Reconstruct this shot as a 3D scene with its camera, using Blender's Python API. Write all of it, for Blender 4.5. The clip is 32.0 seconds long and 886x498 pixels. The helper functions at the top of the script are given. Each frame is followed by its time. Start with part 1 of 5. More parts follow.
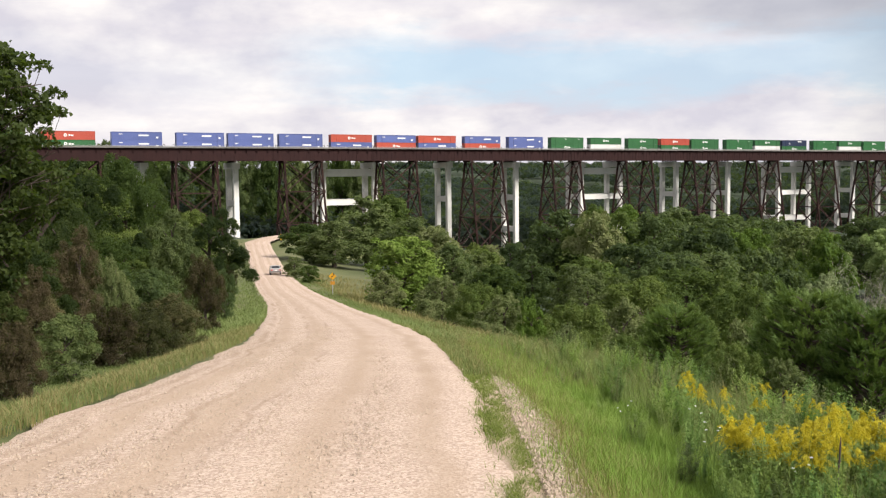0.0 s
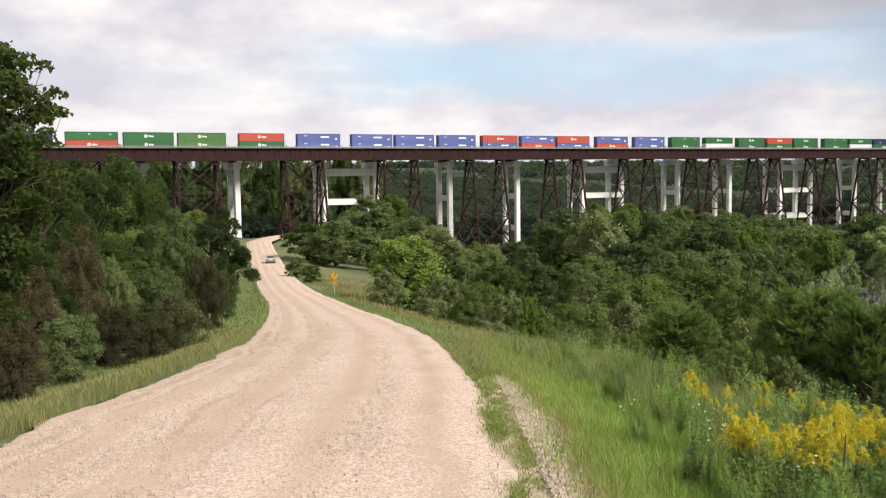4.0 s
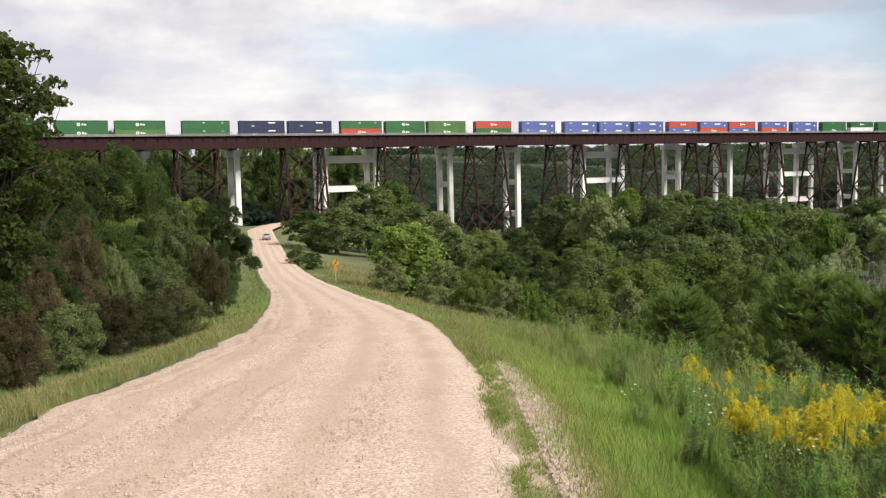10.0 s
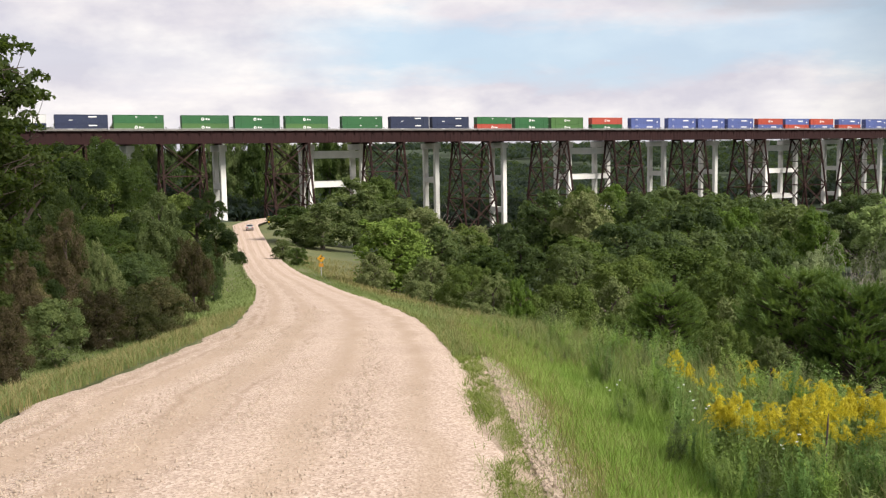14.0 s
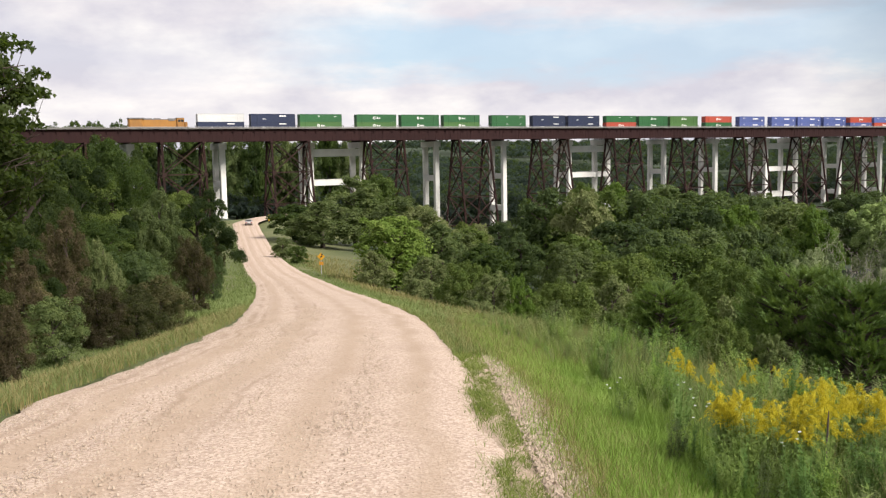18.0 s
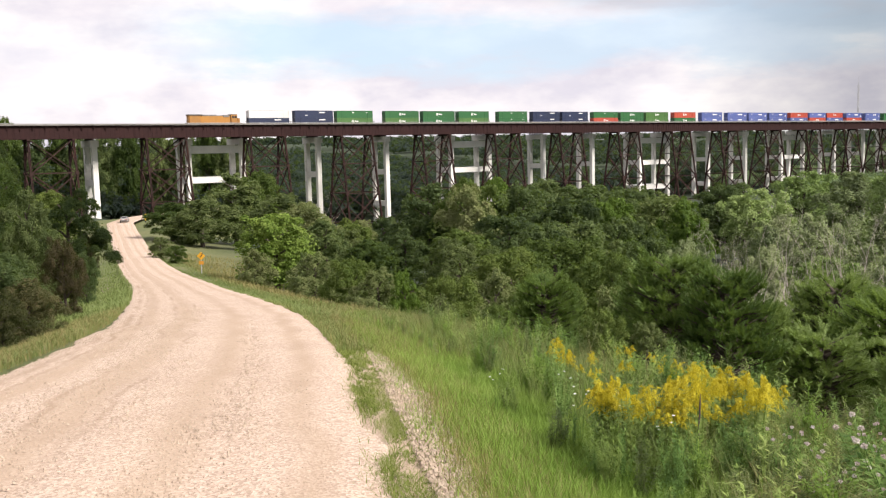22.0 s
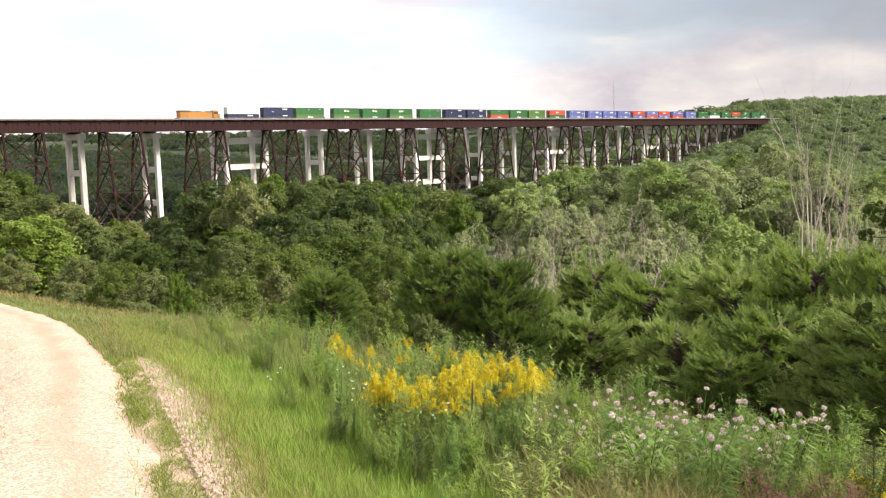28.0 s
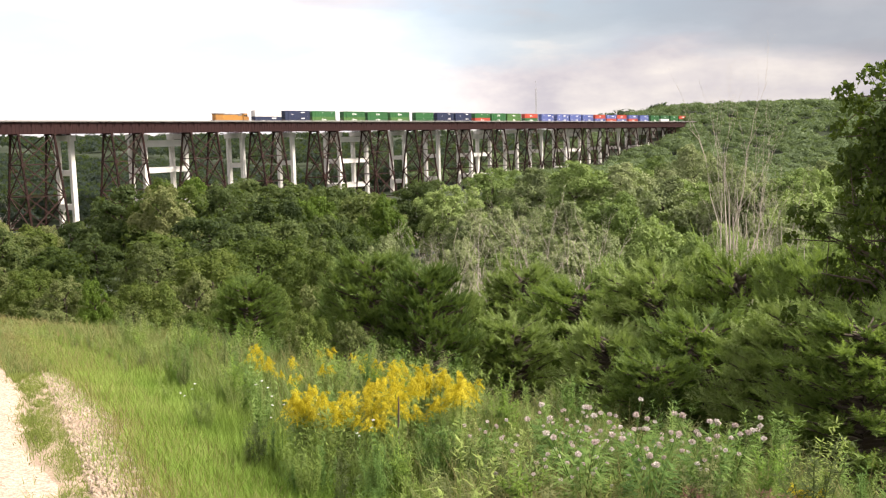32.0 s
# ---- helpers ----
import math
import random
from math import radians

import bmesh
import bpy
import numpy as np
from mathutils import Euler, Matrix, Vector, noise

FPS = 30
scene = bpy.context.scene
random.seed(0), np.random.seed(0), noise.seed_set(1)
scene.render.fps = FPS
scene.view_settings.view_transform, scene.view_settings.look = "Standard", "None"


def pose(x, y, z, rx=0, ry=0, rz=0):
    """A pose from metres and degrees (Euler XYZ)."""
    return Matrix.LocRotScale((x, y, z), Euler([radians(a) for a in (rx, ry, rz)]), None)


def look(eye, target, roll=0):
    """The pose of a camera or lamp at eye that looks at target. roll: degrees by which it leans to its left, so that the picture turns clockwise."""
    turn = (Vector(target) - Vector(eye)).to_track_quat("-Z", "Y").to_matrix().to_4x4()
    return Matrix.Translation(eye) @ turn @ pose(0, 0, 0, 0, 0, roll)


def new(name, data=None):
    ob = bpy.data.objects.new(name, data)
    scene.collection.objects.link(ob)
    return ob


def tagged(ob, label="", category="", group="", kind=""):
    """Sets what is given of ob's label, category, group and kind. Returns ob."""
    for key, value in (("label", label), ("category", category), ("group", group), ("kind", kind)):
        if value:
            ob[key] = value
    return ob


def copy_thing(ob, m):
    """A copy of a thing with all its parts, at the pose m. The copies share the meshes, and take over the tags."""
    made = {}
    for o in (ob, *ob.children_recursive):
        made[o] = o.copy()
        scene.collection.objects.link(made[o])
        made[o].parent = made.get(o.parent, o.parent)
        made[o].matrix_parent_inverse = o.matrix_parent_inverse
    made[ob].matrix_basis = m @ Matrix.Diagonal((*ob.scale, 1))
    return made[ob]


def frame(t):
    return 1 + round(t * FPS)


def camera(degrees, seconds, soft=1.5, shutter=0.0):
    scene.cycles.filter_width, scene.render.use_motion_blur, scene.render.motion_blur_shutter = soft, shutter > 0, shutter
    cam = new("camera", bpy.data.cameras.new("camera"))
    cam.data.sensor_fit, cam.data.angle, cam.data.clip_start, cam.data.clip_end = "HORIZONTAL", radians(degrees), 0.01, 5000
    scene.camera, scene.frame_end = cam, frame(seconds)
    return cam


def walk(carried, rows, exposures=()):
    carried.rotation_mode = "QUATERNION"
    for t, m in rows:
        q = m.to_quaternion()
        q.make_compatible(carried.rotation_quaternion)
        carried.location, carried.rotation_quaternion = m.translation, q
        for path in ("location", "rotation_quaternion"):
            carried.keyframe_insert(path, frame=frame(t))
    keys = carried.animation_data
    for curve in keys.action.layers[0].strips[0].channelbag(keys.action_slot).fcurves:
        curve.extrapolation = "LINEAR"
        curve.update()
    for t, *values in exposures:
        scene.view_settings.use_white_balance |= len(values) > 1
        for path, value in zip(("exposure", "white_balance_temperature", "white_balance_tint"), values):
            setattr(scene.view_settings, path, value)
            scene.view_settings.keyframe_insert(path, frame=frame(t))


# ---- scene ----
# ---- camera ----
cam = camera(50.5, 32.0, soft=1.25)
PATH = (
    (0, 0.000, 0.000, 0.000, 0.02, -4.42, 0.54), (0.5, -0.006, 0.012, 0.002, -0.03, -4.42, 0.56), (1, -0.004, 0.016, -0.001, -0.07, -4.40, 0.63),
    (1.5, -0.004, 0.015, -0.001, -0.01, -4.40, 0.64), (2, -0.005, 0.014, 0.001, 0.11, -4.34, 0.59), (2.5, -0.005, 0.012, -0.001, 0.09, -4.30, 0.67),
    (3, -0.003, 0.020, -0.002, 0.05, -4.33, 0.66), (3.5, -0.008, 0.025, -0.006, 0.07, -4.40, 0.67), (5.5, -0.003, 0.023, -0.005, 0.01, -4.68, 1.17),
    (6, 0.000, 0.007, -0.005, -0.08, -4.78, 1.23), (6.5, -0.002, 0.020, -0.008, -0.13, -4.85, 1.10), (7, -0.001, 0.018, -0.004, -0.07, -4.90, 1.11),
    (7.5, 0.001, 0.008, -0.006, -0.09, -4.95, 1.12), (8, 0.000, 0.014, -0.009, -0.16, -5.01, 1.37), (8.5, 0.002, 0.008, -0.007, -0.14, -5.11, 1.29),
    (9, 0.001, 0.009, -0.004, -0.04, -5.20, 1.17), (9.5, -0.003, 0.014, -0.005, 0.09, -5.29, 1.09), (10, -0.004, 0.008, 0.001, 0.12, -5.30, 1.17),
    (10.5, 0.002, 0.020, -0.004, 0.03, -5.38, 1.28), (11, -0.001, 0.023, -0.005, -0.10, -5.43, 1.28), (11.5, 0.001, 0.023, -0.004, -0.23, -5.49, 1.39),
    (12, 0.002, 0.024, 0.000, -0.33, -5.51, 1.41), (12.5, -0.001, 0.034, -0.005, -0.42, -5.53, 1.25), (13, 0.002, 0.025, -0.004, -0.51, -5.59, 1.29),
    (13.5, 0.003, 0.033, -0.010, -0.65, -5.59, 1.33), (14, 0.005, 0.029, -0.003, -0.72, -5.58, 0.97), (14.5, 0.002, 0.028, -0.006, -0.77, -5.58, 0.96),
    (16.5, 0.002, 0.031, -0.006, -0.72, -5.60, 1.36), (17, -0.001, 0.032, -0.006, -0.76, -5.64, 1.18), (17.5, 0.002, 0.031, -0.009, -0.71, -5.69, 1.06),
    (18, 0.000, 0.022, -0.006, -0.72, -5.69, 1.00), (18.5, 0.004, 0.027, -0.005, -0.92, -5.70, 1.12), (19, 0.006, 0.026, -0.008, -1.31, -5.69, 1.02),
    (19.5, 0.011, 0.046, -0.013, -1.85, -5.67, 1.13), (20, 0.016, 0.030, -0.006, -2.72, -5.70, 1.43), (20.5, 0.030, 0.029, -0.012, -3.89, -5.78, 1.74),
    (21, 0.033, 0.034, -0.010, -5.16, -5.88, 1.44), (21.5, 0.031, 0.029, -0.015, -6.50, -5.98, 1.53), (22, 0.038, 0.073, -0.022, -7.83, -6.09, 1.34),
    (22.5, 0.040, 0.076, -0.022, -8.94, -6.14, 1.61), (23, 0.047, 0.061, -0.023, -10.02, -6.26, 1.54), (23.5, 0.051, 0.068, -0.023, -11.17, -6.39, 1.74),
    (24, 0.058, 0.068, -0.026, -12.39, -6.46, 1.91), (24.5, 0.066, 0.082, -0.028, -13.70, -6.44, 2.20), (25, 0.077, 0.080, -0.030, -15.12, -6.41, 2.46),
    (25.5, 0.074, 0.077, -0.029, -16.44, -6.45, 2.17), (27.5, 0.101, 0.080, -0.036, -20.41, -6.63, 2.04), (28, 0.101, 0.073, -0.034, -21.25, -6.64, 1.51),
    (28.5, 0.108, 0.078, -0.037, -22.08, -6.59, 1.69), (29, 0.113, 0.077, -0.038, -22.86, -6.44, 1.53), (29.5, 0.112, 0.081, -0.037, -23.58, -6.49, 1.49),
    (30, 0.145, 0.164, -0.035, -24.11, -6.67, 1.50), (30.5, 0.174, 0.253, -0.025, -24.47, -6.77, 1.45), (31, 0.245, 0.366, -0.019, -24.78, -6.78, 1.42),
    (31.5, 0.250, 0.400, -0.027, -25.20, -6.69, 1.45), (32, 0.255, 0.430, -0.035, -25.85, -6.60, 1.48),
)

walk(cam, [(t, pose(x, y, z, 90 + pitch, roll, yaw)) for t, x, y, z, yaw, pitch, roll in PATH],
     ((0, 0.40, 6500, 10), (14, 0.38, 6500, 10), (19, 0.40, 6500, 10), (22, 0.58, 6600, 12), (25, 0.82, 6750, 14), (28, 0.95, 7000, 14), (32, 0.98, 7000, 14)))

# ---- world and sun ----
SUN_HIGH, SUN_FROM = radians(42), radians(125)
world = bpy.data.worlds.new("world")
scene.world = world
world.use_nodes = True


class Nodes:
    """Short hand for building a node tree."""

    def __init__(self, tree):
        self.tree = tree
        self.tree.nodes.clear()

    def add(self, kind, **sockets):
        node = self.tree.nodes.new("ShaderNode" + kind)
        for key, value in sockets.items():
            self.put(node, key, value)
        return node

    def put(self, node, key, value):
        socket = node.inputs[int(key[1:]) if key[0] == "i" and key[1:].isdigit() else key.replace("_", " ")]
        if isinstance(value, bpy.types.NodeSocket):
            self.tree.links.new(value, socket)
        else:
            socket.default_value = value

    def math(self, op, a, b=0.0, clamp=False):
        node = self.tree.nodes.new("ShaderNodeMath")
        node.operation, node.use_clamp = op, clamp
        self.put(node, "i0", a)
        self.put(node, "i1", b)
        return node.outputs[0]

    def mix(self, fac, a, b, blend="MIX"):
        node = self.tree.nodes.new("ShaderNodeMix")
        node.data_type, node.blend_type = "RGBA", blend
        self.put(node, "i0", fac)
        self.put(node, "i6", a)
        self.put(node, "i7", b)
        return node.outputs[2]

    def ramp(self, fac, *stops):
        node = self.tree.nodes.new("ShaderNodeValToRGB")
        els = node.color_ramp.elements
        while len(els) < len(stops):
            els.new(0.5)
        for el, (at, col) in zip(els, stops):
            el.position, el.color = at, (*col, 1) if len(col) == 3 else col
        self.put(node, "Fac", fac)
        return node.outputs[0]

    def noise(self, vector, scale, detail=4.0, rough=0.55, out="Fac"):
        node = self.add("TexNoise", Scale=scale, Detail=detail, Roughness=rough)
        if vector is not None:
            self.put(node, "Vector", vector)
        return node.outputs[out]

    def scaled(self, vector, sx, sy, sz, move=(0, 0, 0), turn=0.0):
        node = self.add("Mapping", Vector=vector, Scale=(sx, sy, sz), Location=move, Rotation=(0, 0, turn))
        return node.outputs[0]


w = Nodes(world.node_tree)
sky = w.add("TexSky")
sky.sky_type, sky.sun_disc = "NISHITA", False
sky.sun_elevation, sky.sun_rotation = SUN_HIGH, SUN_FROM
way = w.add("TexCoord").outputs["Generated"]
height = w.add("SeparateXYZ", Vector=way).outputs[2]
# low white and lavender cloud, a paler blue gap above it, and a grey bank over the valley's far end
side = w.add("SeparateXYZ", Vector=way).outputs[0]
streak = w.scaled(way, 1.0, 1.0, 3.6, (0.3, 0.1, 0.0))
billow = w.noise(streak, 3.2, 8.0, 0.58)
wisps = w.noise(w.scaled(way, 1.0, 1.0, 5.0, (2.0, 0.7, 0.4)), 8.0, 8.0, 0.6)
puff = w.noise(w.scaled(way, 1.0, 1.0, 2.2, (1.7, 4.4, 0.2)), 6.5, 7.0, 0.55)


def shifted(value, fac, middle=0.5):
    """A noise value moved to lie about zero and scaled."""
    return w.math("MULTIPLY", w.math("SUBTRACT", value, middle), fac)


low = w.math("ADD", height, w.math("ADD", shifted(billow, 0.10), shifted(wisps, 0.06)))
gap = w.ramp(low, (0.070, (0, 0, 0)), (0.095, (1, 1, 1)), (0.125, (1, 1, 1)), (0.158, (0, 0, 0)))
reach = w.ramp(w.math("ADD", w.math("ADD", side, 0.3), shifted(billow, 0.35)), (0.12, (0.1, 0.1, 0.1)), (0.26, (1, 1, 1)), (0.80, (0.75, 0.75, 0.75)), (1.0, (0.3, 0.3, 0.3)))
blue_part = w.math("MULTIPLY", w.math("MULTIPLY", gap, reach), 0.85)
cloud = w.mix(w.ramp(puff, (0.40, (0, 0, 0)), (0.62, (1, 1, 1))), (0.565, 0.545, 0.605, 1), (0.84, 0.80, 0.775, 1))
cloud = w.mix(w.ramp(wisps, (0.45, (0, 0, 0)), (0.70, (0.5, 0.5, 0.5))), cloud, (0.635, 0.605, 0.66, 1))
edge = w.math("ADD", w.math("ADD", height, w.math("MULTIPLY", side, 0.16)), w.math("ADD", shifted(billow, 0.09), shifted(puff, 0.05)))
heavy = w.math("MULTIPLY", w.ramp(edge, (0.186, (0, 0, 0)), (0.204, (1, 1, 1))), w.ramp(side, (0.05, (0.2, 0.2, 0.2)), (0.36, (1, 1, 1))))
cloud = w.mix(heavy, cloud, w.mix(w.ramp(puff, (0.35, (0, 0, 0)), (0.68, (1, 1, 1))), (0.40, 0.405, 0.46, 1), (0.52, 0.52, 0.56, 1)))
blue = w.mix(1.0, sky.outputs[0], (0.115, 0.115, 0.115, 1), "MULTIPLY")
pale = w.mix(0.8, blue, (0.47, 0.62, 0.75, 1))
whole = w.mix(blue_part, cloud, pale)
bank = w.ramp(side, (0.02, (1, 1, 1)), (0.16, (1.0, 1.0, 1.0)), (0.36, (0.94, 0.95, 0.965)), (0.52, (0.62, 0.635, 0.64)), (0.8, (0.54, 0.555, 0.565)))
whole = w.mix(1.0, whole, bank, "MULTIPLY")
back = w.add("Background", Color=whole, Strength=0.97)
w.tree.links.new(back.outputs[0], w.add("OutputWorld").inputs[0])

sun = new("sun", bpy.data.lights.new("sun", "SUN"))
sun.data.energy, sun.data.angle, sun.data.color = 5.0, radians(20), (1.0, 0.95, 0.88)
sun.matrix_world = look((math.sin(SUN_FROM) * 50, math.cos(SUN_FROM) * 50, math.tan(SUN_HIGH) * 50), (0, 0, 0))


# ---- materials ----
def material(name, rough=0.8, metal=0.0):
    mat = bpy.data.materials.new(name)
    mat.use_nodes = True
    n = Nodes(mat.node_tree)
    shader = n.add("BsdfPrincipled", Roughness=rough, Metallic=metal)
    n.tree.links.new(shader.outputs[0], n.add("OutputMaterial").inputs[0])
    return mat, n, shader


def bump(n, shader, fac, strength=0.4, distance=0.02):
    b = n.add("Bump", Strength=strength, Distance=distance, Height=fac)
    n.put(shader, "Normal", b.outputs[0])


def weathered(name, base, stain, scale=1.0, rough=0.7, metal=0.0, grain=0.15, gloss=0.5):
    """A painted or bare surface with stains at two scales and fine grain."""
    mat, n, shader = material(name, rough, metal)
    co = n.add("TexCoord").outputs["Object"]
    big = n.ramp(n.noise(co, 0.35 * scale, 5.0, 0.6), (0.42, (0, 0, 0)), (0.68, (1, 1, 1)))
    runs = n.ramp(n.noise(n.scaled(co, 3.0 * scale, 3.0 * scale, 0.35 * scale), 1.2, 5.0, 0.6), (0.48, (0, 0, 0)), (0.70, (1, 1, 1)))
    col = n.mix(n.math("MULTIPLY", big, 0.7), (*base, 1), (*stain, 1))
    col = n.mix(n.math("MULTIPLY", runs, 0.5), col, (*stain, 1))
    fine = n.noise(co, 14.0 * scale, 6.0, 0.6)
    col = n.mix(grain, col, n.ramp(fine, (0.3, (0.02, 0.02, 0.02)), (0.7, (0.9, 0.9, 0.9))), "OVERLAY")
    rnd = n.add("ObjectInfo").outputs["Random"]
    col = n.mix(0.35, col, n.mix(rnd, tuple(c * 0.8 for c in base) + (1,), tuple(min(c * 1.2, 1) for c in base) + (1,)))
    n.put(shader, "Base Color", col)
    n.put(shader, "Specular IOR Level", gloss)
    bump(n, shader, fine, 0.25, 0.01)
    return mat


def leafy(name, dark, mid, light, rough=0.6, through_it=0.4, grain=5.0):
    """Foliage: each leaf has its own tint, and each plant leans lighter or darker."""
    mat, n, shader = material(name, rough)
    leaf = n.add("NewGeometry").outputs["Random Per Island"]
    plant = n.add("ObjectInfo").outputs["Random"]
    co = n.add("TexCoord").outputs["Object"]
    patch = n.noise(co, grain, 3.0, 0.6)
    tone = n.math("ADD", n.math("MULTIPLY", leaf, 0.16), n.math("MULTIPLY", patch, 0.89))
    tone = n.math("ADD", tone, n.math("MULTIPLY", n.math("SUBTRACT", plant, 0.5), 0.5))
    col = n.ramp(tone, (0.2, dark), (0.52, mid), (0.86, light))
    n.put(shader, "Base Color", col)
    n.put(shader, "Specular IOR Level", 0.12)
    glow = n.add("BsdfTranslucent", Color=n.mix(0.6, col, (0.16, 0.24, 0.02, 1)))
    both = n.add("MixShader", i0=through_it, i1=shader.outputs[0], i2=glow.outputs[0])
    out = next(x for x in n.tree.nodes if x.bl_idname == "ShaderNodeOutputMaterial")
    n.tree.links.new(both.outputs[0], out.inputs[0])
    return mat


def plain(name, colour, rough=0.6, metal=0.0):
    """Small painted parts, with a little dirt."""
    mat, n, shader = material(name, rough, metal)
    co = n.add("TexCoord").outputs["Object"]
    dirt = n.noise(co, 3.0, 5.0, 0.6)
    n.put(shader, "Base Color", n.mix(n.math("MULTIPLY", dirt, 0.3), (*colour, 1), tuple(c * 0.55 for c in colour) + (1,)))
    return mat


M_STEEL = weathered("rusted_steel", (0.032, 0.020, 0.018), (0.069, 0.029, 0.024), 0.6, 0.85, gloss=0.12)
M_GIRDER = weathered("rusted_girder", (0.030, 0.0150, 0.015), (0.048, 0.021, 0.019), 0.5, 0.85, gloss=0.12)
M_CONCRETE = weathered("pale_concrete", (0.74, 0.72, 0.68), (0.52, 0.50, 0.465), 0.5, 0.85)
M_DECK = weathered("grey_deck", (0.27, 0.25, 0.235), (0.14, 0.125, 0.11), 0.7, 0.85)
M_NEW_GIRDER = weathered("weathering_steel", (0.045, 0.028, 0.024), (0.07, 0.04, 0.03), 0.5, 0.8)
M_RAIL = plain("galvanised_rail", (0.42, 0.42, 0.42), 0.5, 0.3)
M_BARK = weathered("bark", (0.085, 0.065, 0.05), (0.04, 0.03, 0.025), 3.0, 0.9)
M_DEADWOOD = weathered("bleached_wood", (0.46, 0.41, 0.35), (0.25, 0.205, 0.17), 3.0, 0.9)
M_LEAF = leafy("leaves_green", (0.032, 0.053, 0.015), (0.079, 0.118, 0.029), (0.159, 0.201, 0.053))
# lighter leaf copy: the haze over the valley side is put into the colour
M_LEAF_HAZED = leafy("leaves_hazed", (0.099, 0.149, 0.052), (0.217, 0.305, 0.102), (0.354, 0.440, 0.174))
M_LEAF_DARK = leafy("leaves_dark", (0.012, 0.022, 0.008), (0.031, 0.048, 0.015), (0.070, 0.090, 0.027))
M_LEAF_DEEP = leafy("leaves_deep_green", (0.036, 0.057, 0.024), (0.085, 0.120, 0.045), (0.169, 0.204, 0.074))
M_LEAF_BRIGHT = leafy("leaves_bright", (0.056, 0.100, 0.018), (0.128, 0.205, 0.036), (0.230, 0.310, 0.070))
M_LEAF_GREY = leafy("leaves_greyish", (0.055, 0.077, 0.031), (0.132, 0.165, 0.062), (0.246, 0.262, 0.116))
# olive-green leaves, lightened in the same way for the haze
M_LEAF_OLIVE_HAZED = leafy("leaves_olive_hazed", (0.117, 0.149, 0.076), (0.247, 0.297, 0.147), (0.380, 0.420, 0.230))
M_LEAF_BROWN = leafy("leaves_brownish", (0.031, 0.034, 0.015), (0.083, 0.080, 0.037), (0.177, 0.135, 0.070))
M_LEAF_RUSSET = leafy("leaves_russet", (0.032, 0.025, 0.015), (0.081, 0.060, 0.036), (0.157, 0.115, 0.072))
# cedar green lightened in colour to offset the sprays' own shadow and haze
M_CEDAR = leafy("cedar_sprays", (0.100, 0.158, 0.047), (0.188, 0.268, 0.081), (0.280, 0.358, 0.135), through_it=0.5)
# darker copy of M_CEDAR, with the shade of three trees put into the colour
M_CEDAR_SHADED = leafy("shaded_cedar_sprays", (0.033, 0.062, 0.020), (0.083, 0.138, 0.040), (0.169, 0.237, 0.073))
# haze put into the woods' colour: lighter on the bluff, bluish and dark beyond
M_BLUFF_HAZED = leafy("far_woods", (0.051, 0.084, 0.054), (0.097, 0.146, 0.078), (0.165, 0.216, 0.113))
M_WOODS_HAZED = leafy("far_woods_hazed", (0.016, 0.025, 0.026), (0.026, 0.039, 0.036), (0.041, 0.058, 0.050))
M_GRASS = leafy("grass_blades", (0.100, 0.184, 0.032), (0.178, 0.296, 0.050), (0.305, 0.408, 0.104), grain=0.8)
M_TALL = leafy("tall_grass", (0.096, 0.138, 0.044), (0.162, 0.212, 0.072), (0.250, 0.288, 0.118), grain=0.8)
M_DRYGRASS = leafy("dry_grass", (0.190, 0.165, 0.070), (0.300, 0.250, 0.115), (0.420, 0.350, 0.185))
M_WEED = leafy("weed_leaves", (0.059, 0.124, 0.034), (0.149, 0.250, 0.065), (0.257, 0.364, 0.112))
M_GOLD = leafy("goldenrod_bloom", (0.42, 0.35, 0.020), (0.61, 0.51, 0.035), (0.78, 0.67, 0.09), 0.7, 0.25)
M_VERGE = leafy("worn_grass", (0.130, 0.170, 0.040), (0.225, 0.262, 0.070), (0.320, 0.340, 0.120))
M_GOLDLEAF = leafy("goldenrod_leaves", (0.119, 0.185, 0.047), (0.232, 0.317, 0.082), (0.383, 0.456, 0.158))
M_PINK = leafy("thistle_bloom", (0.58, 0.46, 0.46), (0.70, 0.61, 0.60), (0.78, 0.73, 0.71), 0.8, 0.2)
M_SUMAC = leafy("reddish_leaves", (0.080, 0.036, 0.034), (0.145, 0.068, 0.060), (0.210, 0.120, 0.090))

M_GROUND, _n, _s = material("grassy_ground", 0.95)
_co = _n.add("TexCoord").outputs["Object"]
_a = _n.noise(_co, 0.08, 6.0, 0.6)
_b = _n.noise(_co, 2.5, 6.0, 0.65)
_col = _n.ramp(_n.math("ADD", _n.math("MULTIPLY", _a, 0.55), _n.math("MULTIPLY", _b, 0.45)),
               (0.3, (0.050, 0.066, 0.018)), (0.5, (0.095, 0.108, 0.034)), (0.7, (0.180, 0.155, 0.075)))
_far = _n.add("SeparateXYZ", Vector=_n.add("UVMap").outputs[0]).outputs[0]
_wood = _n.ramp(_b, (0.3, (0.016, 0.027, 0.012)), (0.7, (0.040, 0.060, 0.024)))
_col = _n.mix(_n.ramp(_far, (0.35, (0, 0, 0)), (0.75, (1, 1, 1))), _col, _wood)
_n.put(_s, "Base Color", _col)
bump(_n, _s, _b, 0.8, 0.08)

M_GRAVEL, _n, _s = material("limestone_gravel", 0.95)
_co = _n.add("TexCoord").outputs["Object"]
_uv = _n.add("UVMap").outputs[0]
_across = _n.add("SeparateXYZ", Vector=_uv).outputs[0]
_bent = _n.math("ADD", _across, _n.math("MULTIPLY", _n.math("SUBTRACT", _n.noise(_n.scaled(_uv, 0.0, 0.06, 1.0), 1.0, 3.0), 0.5), 0.06))


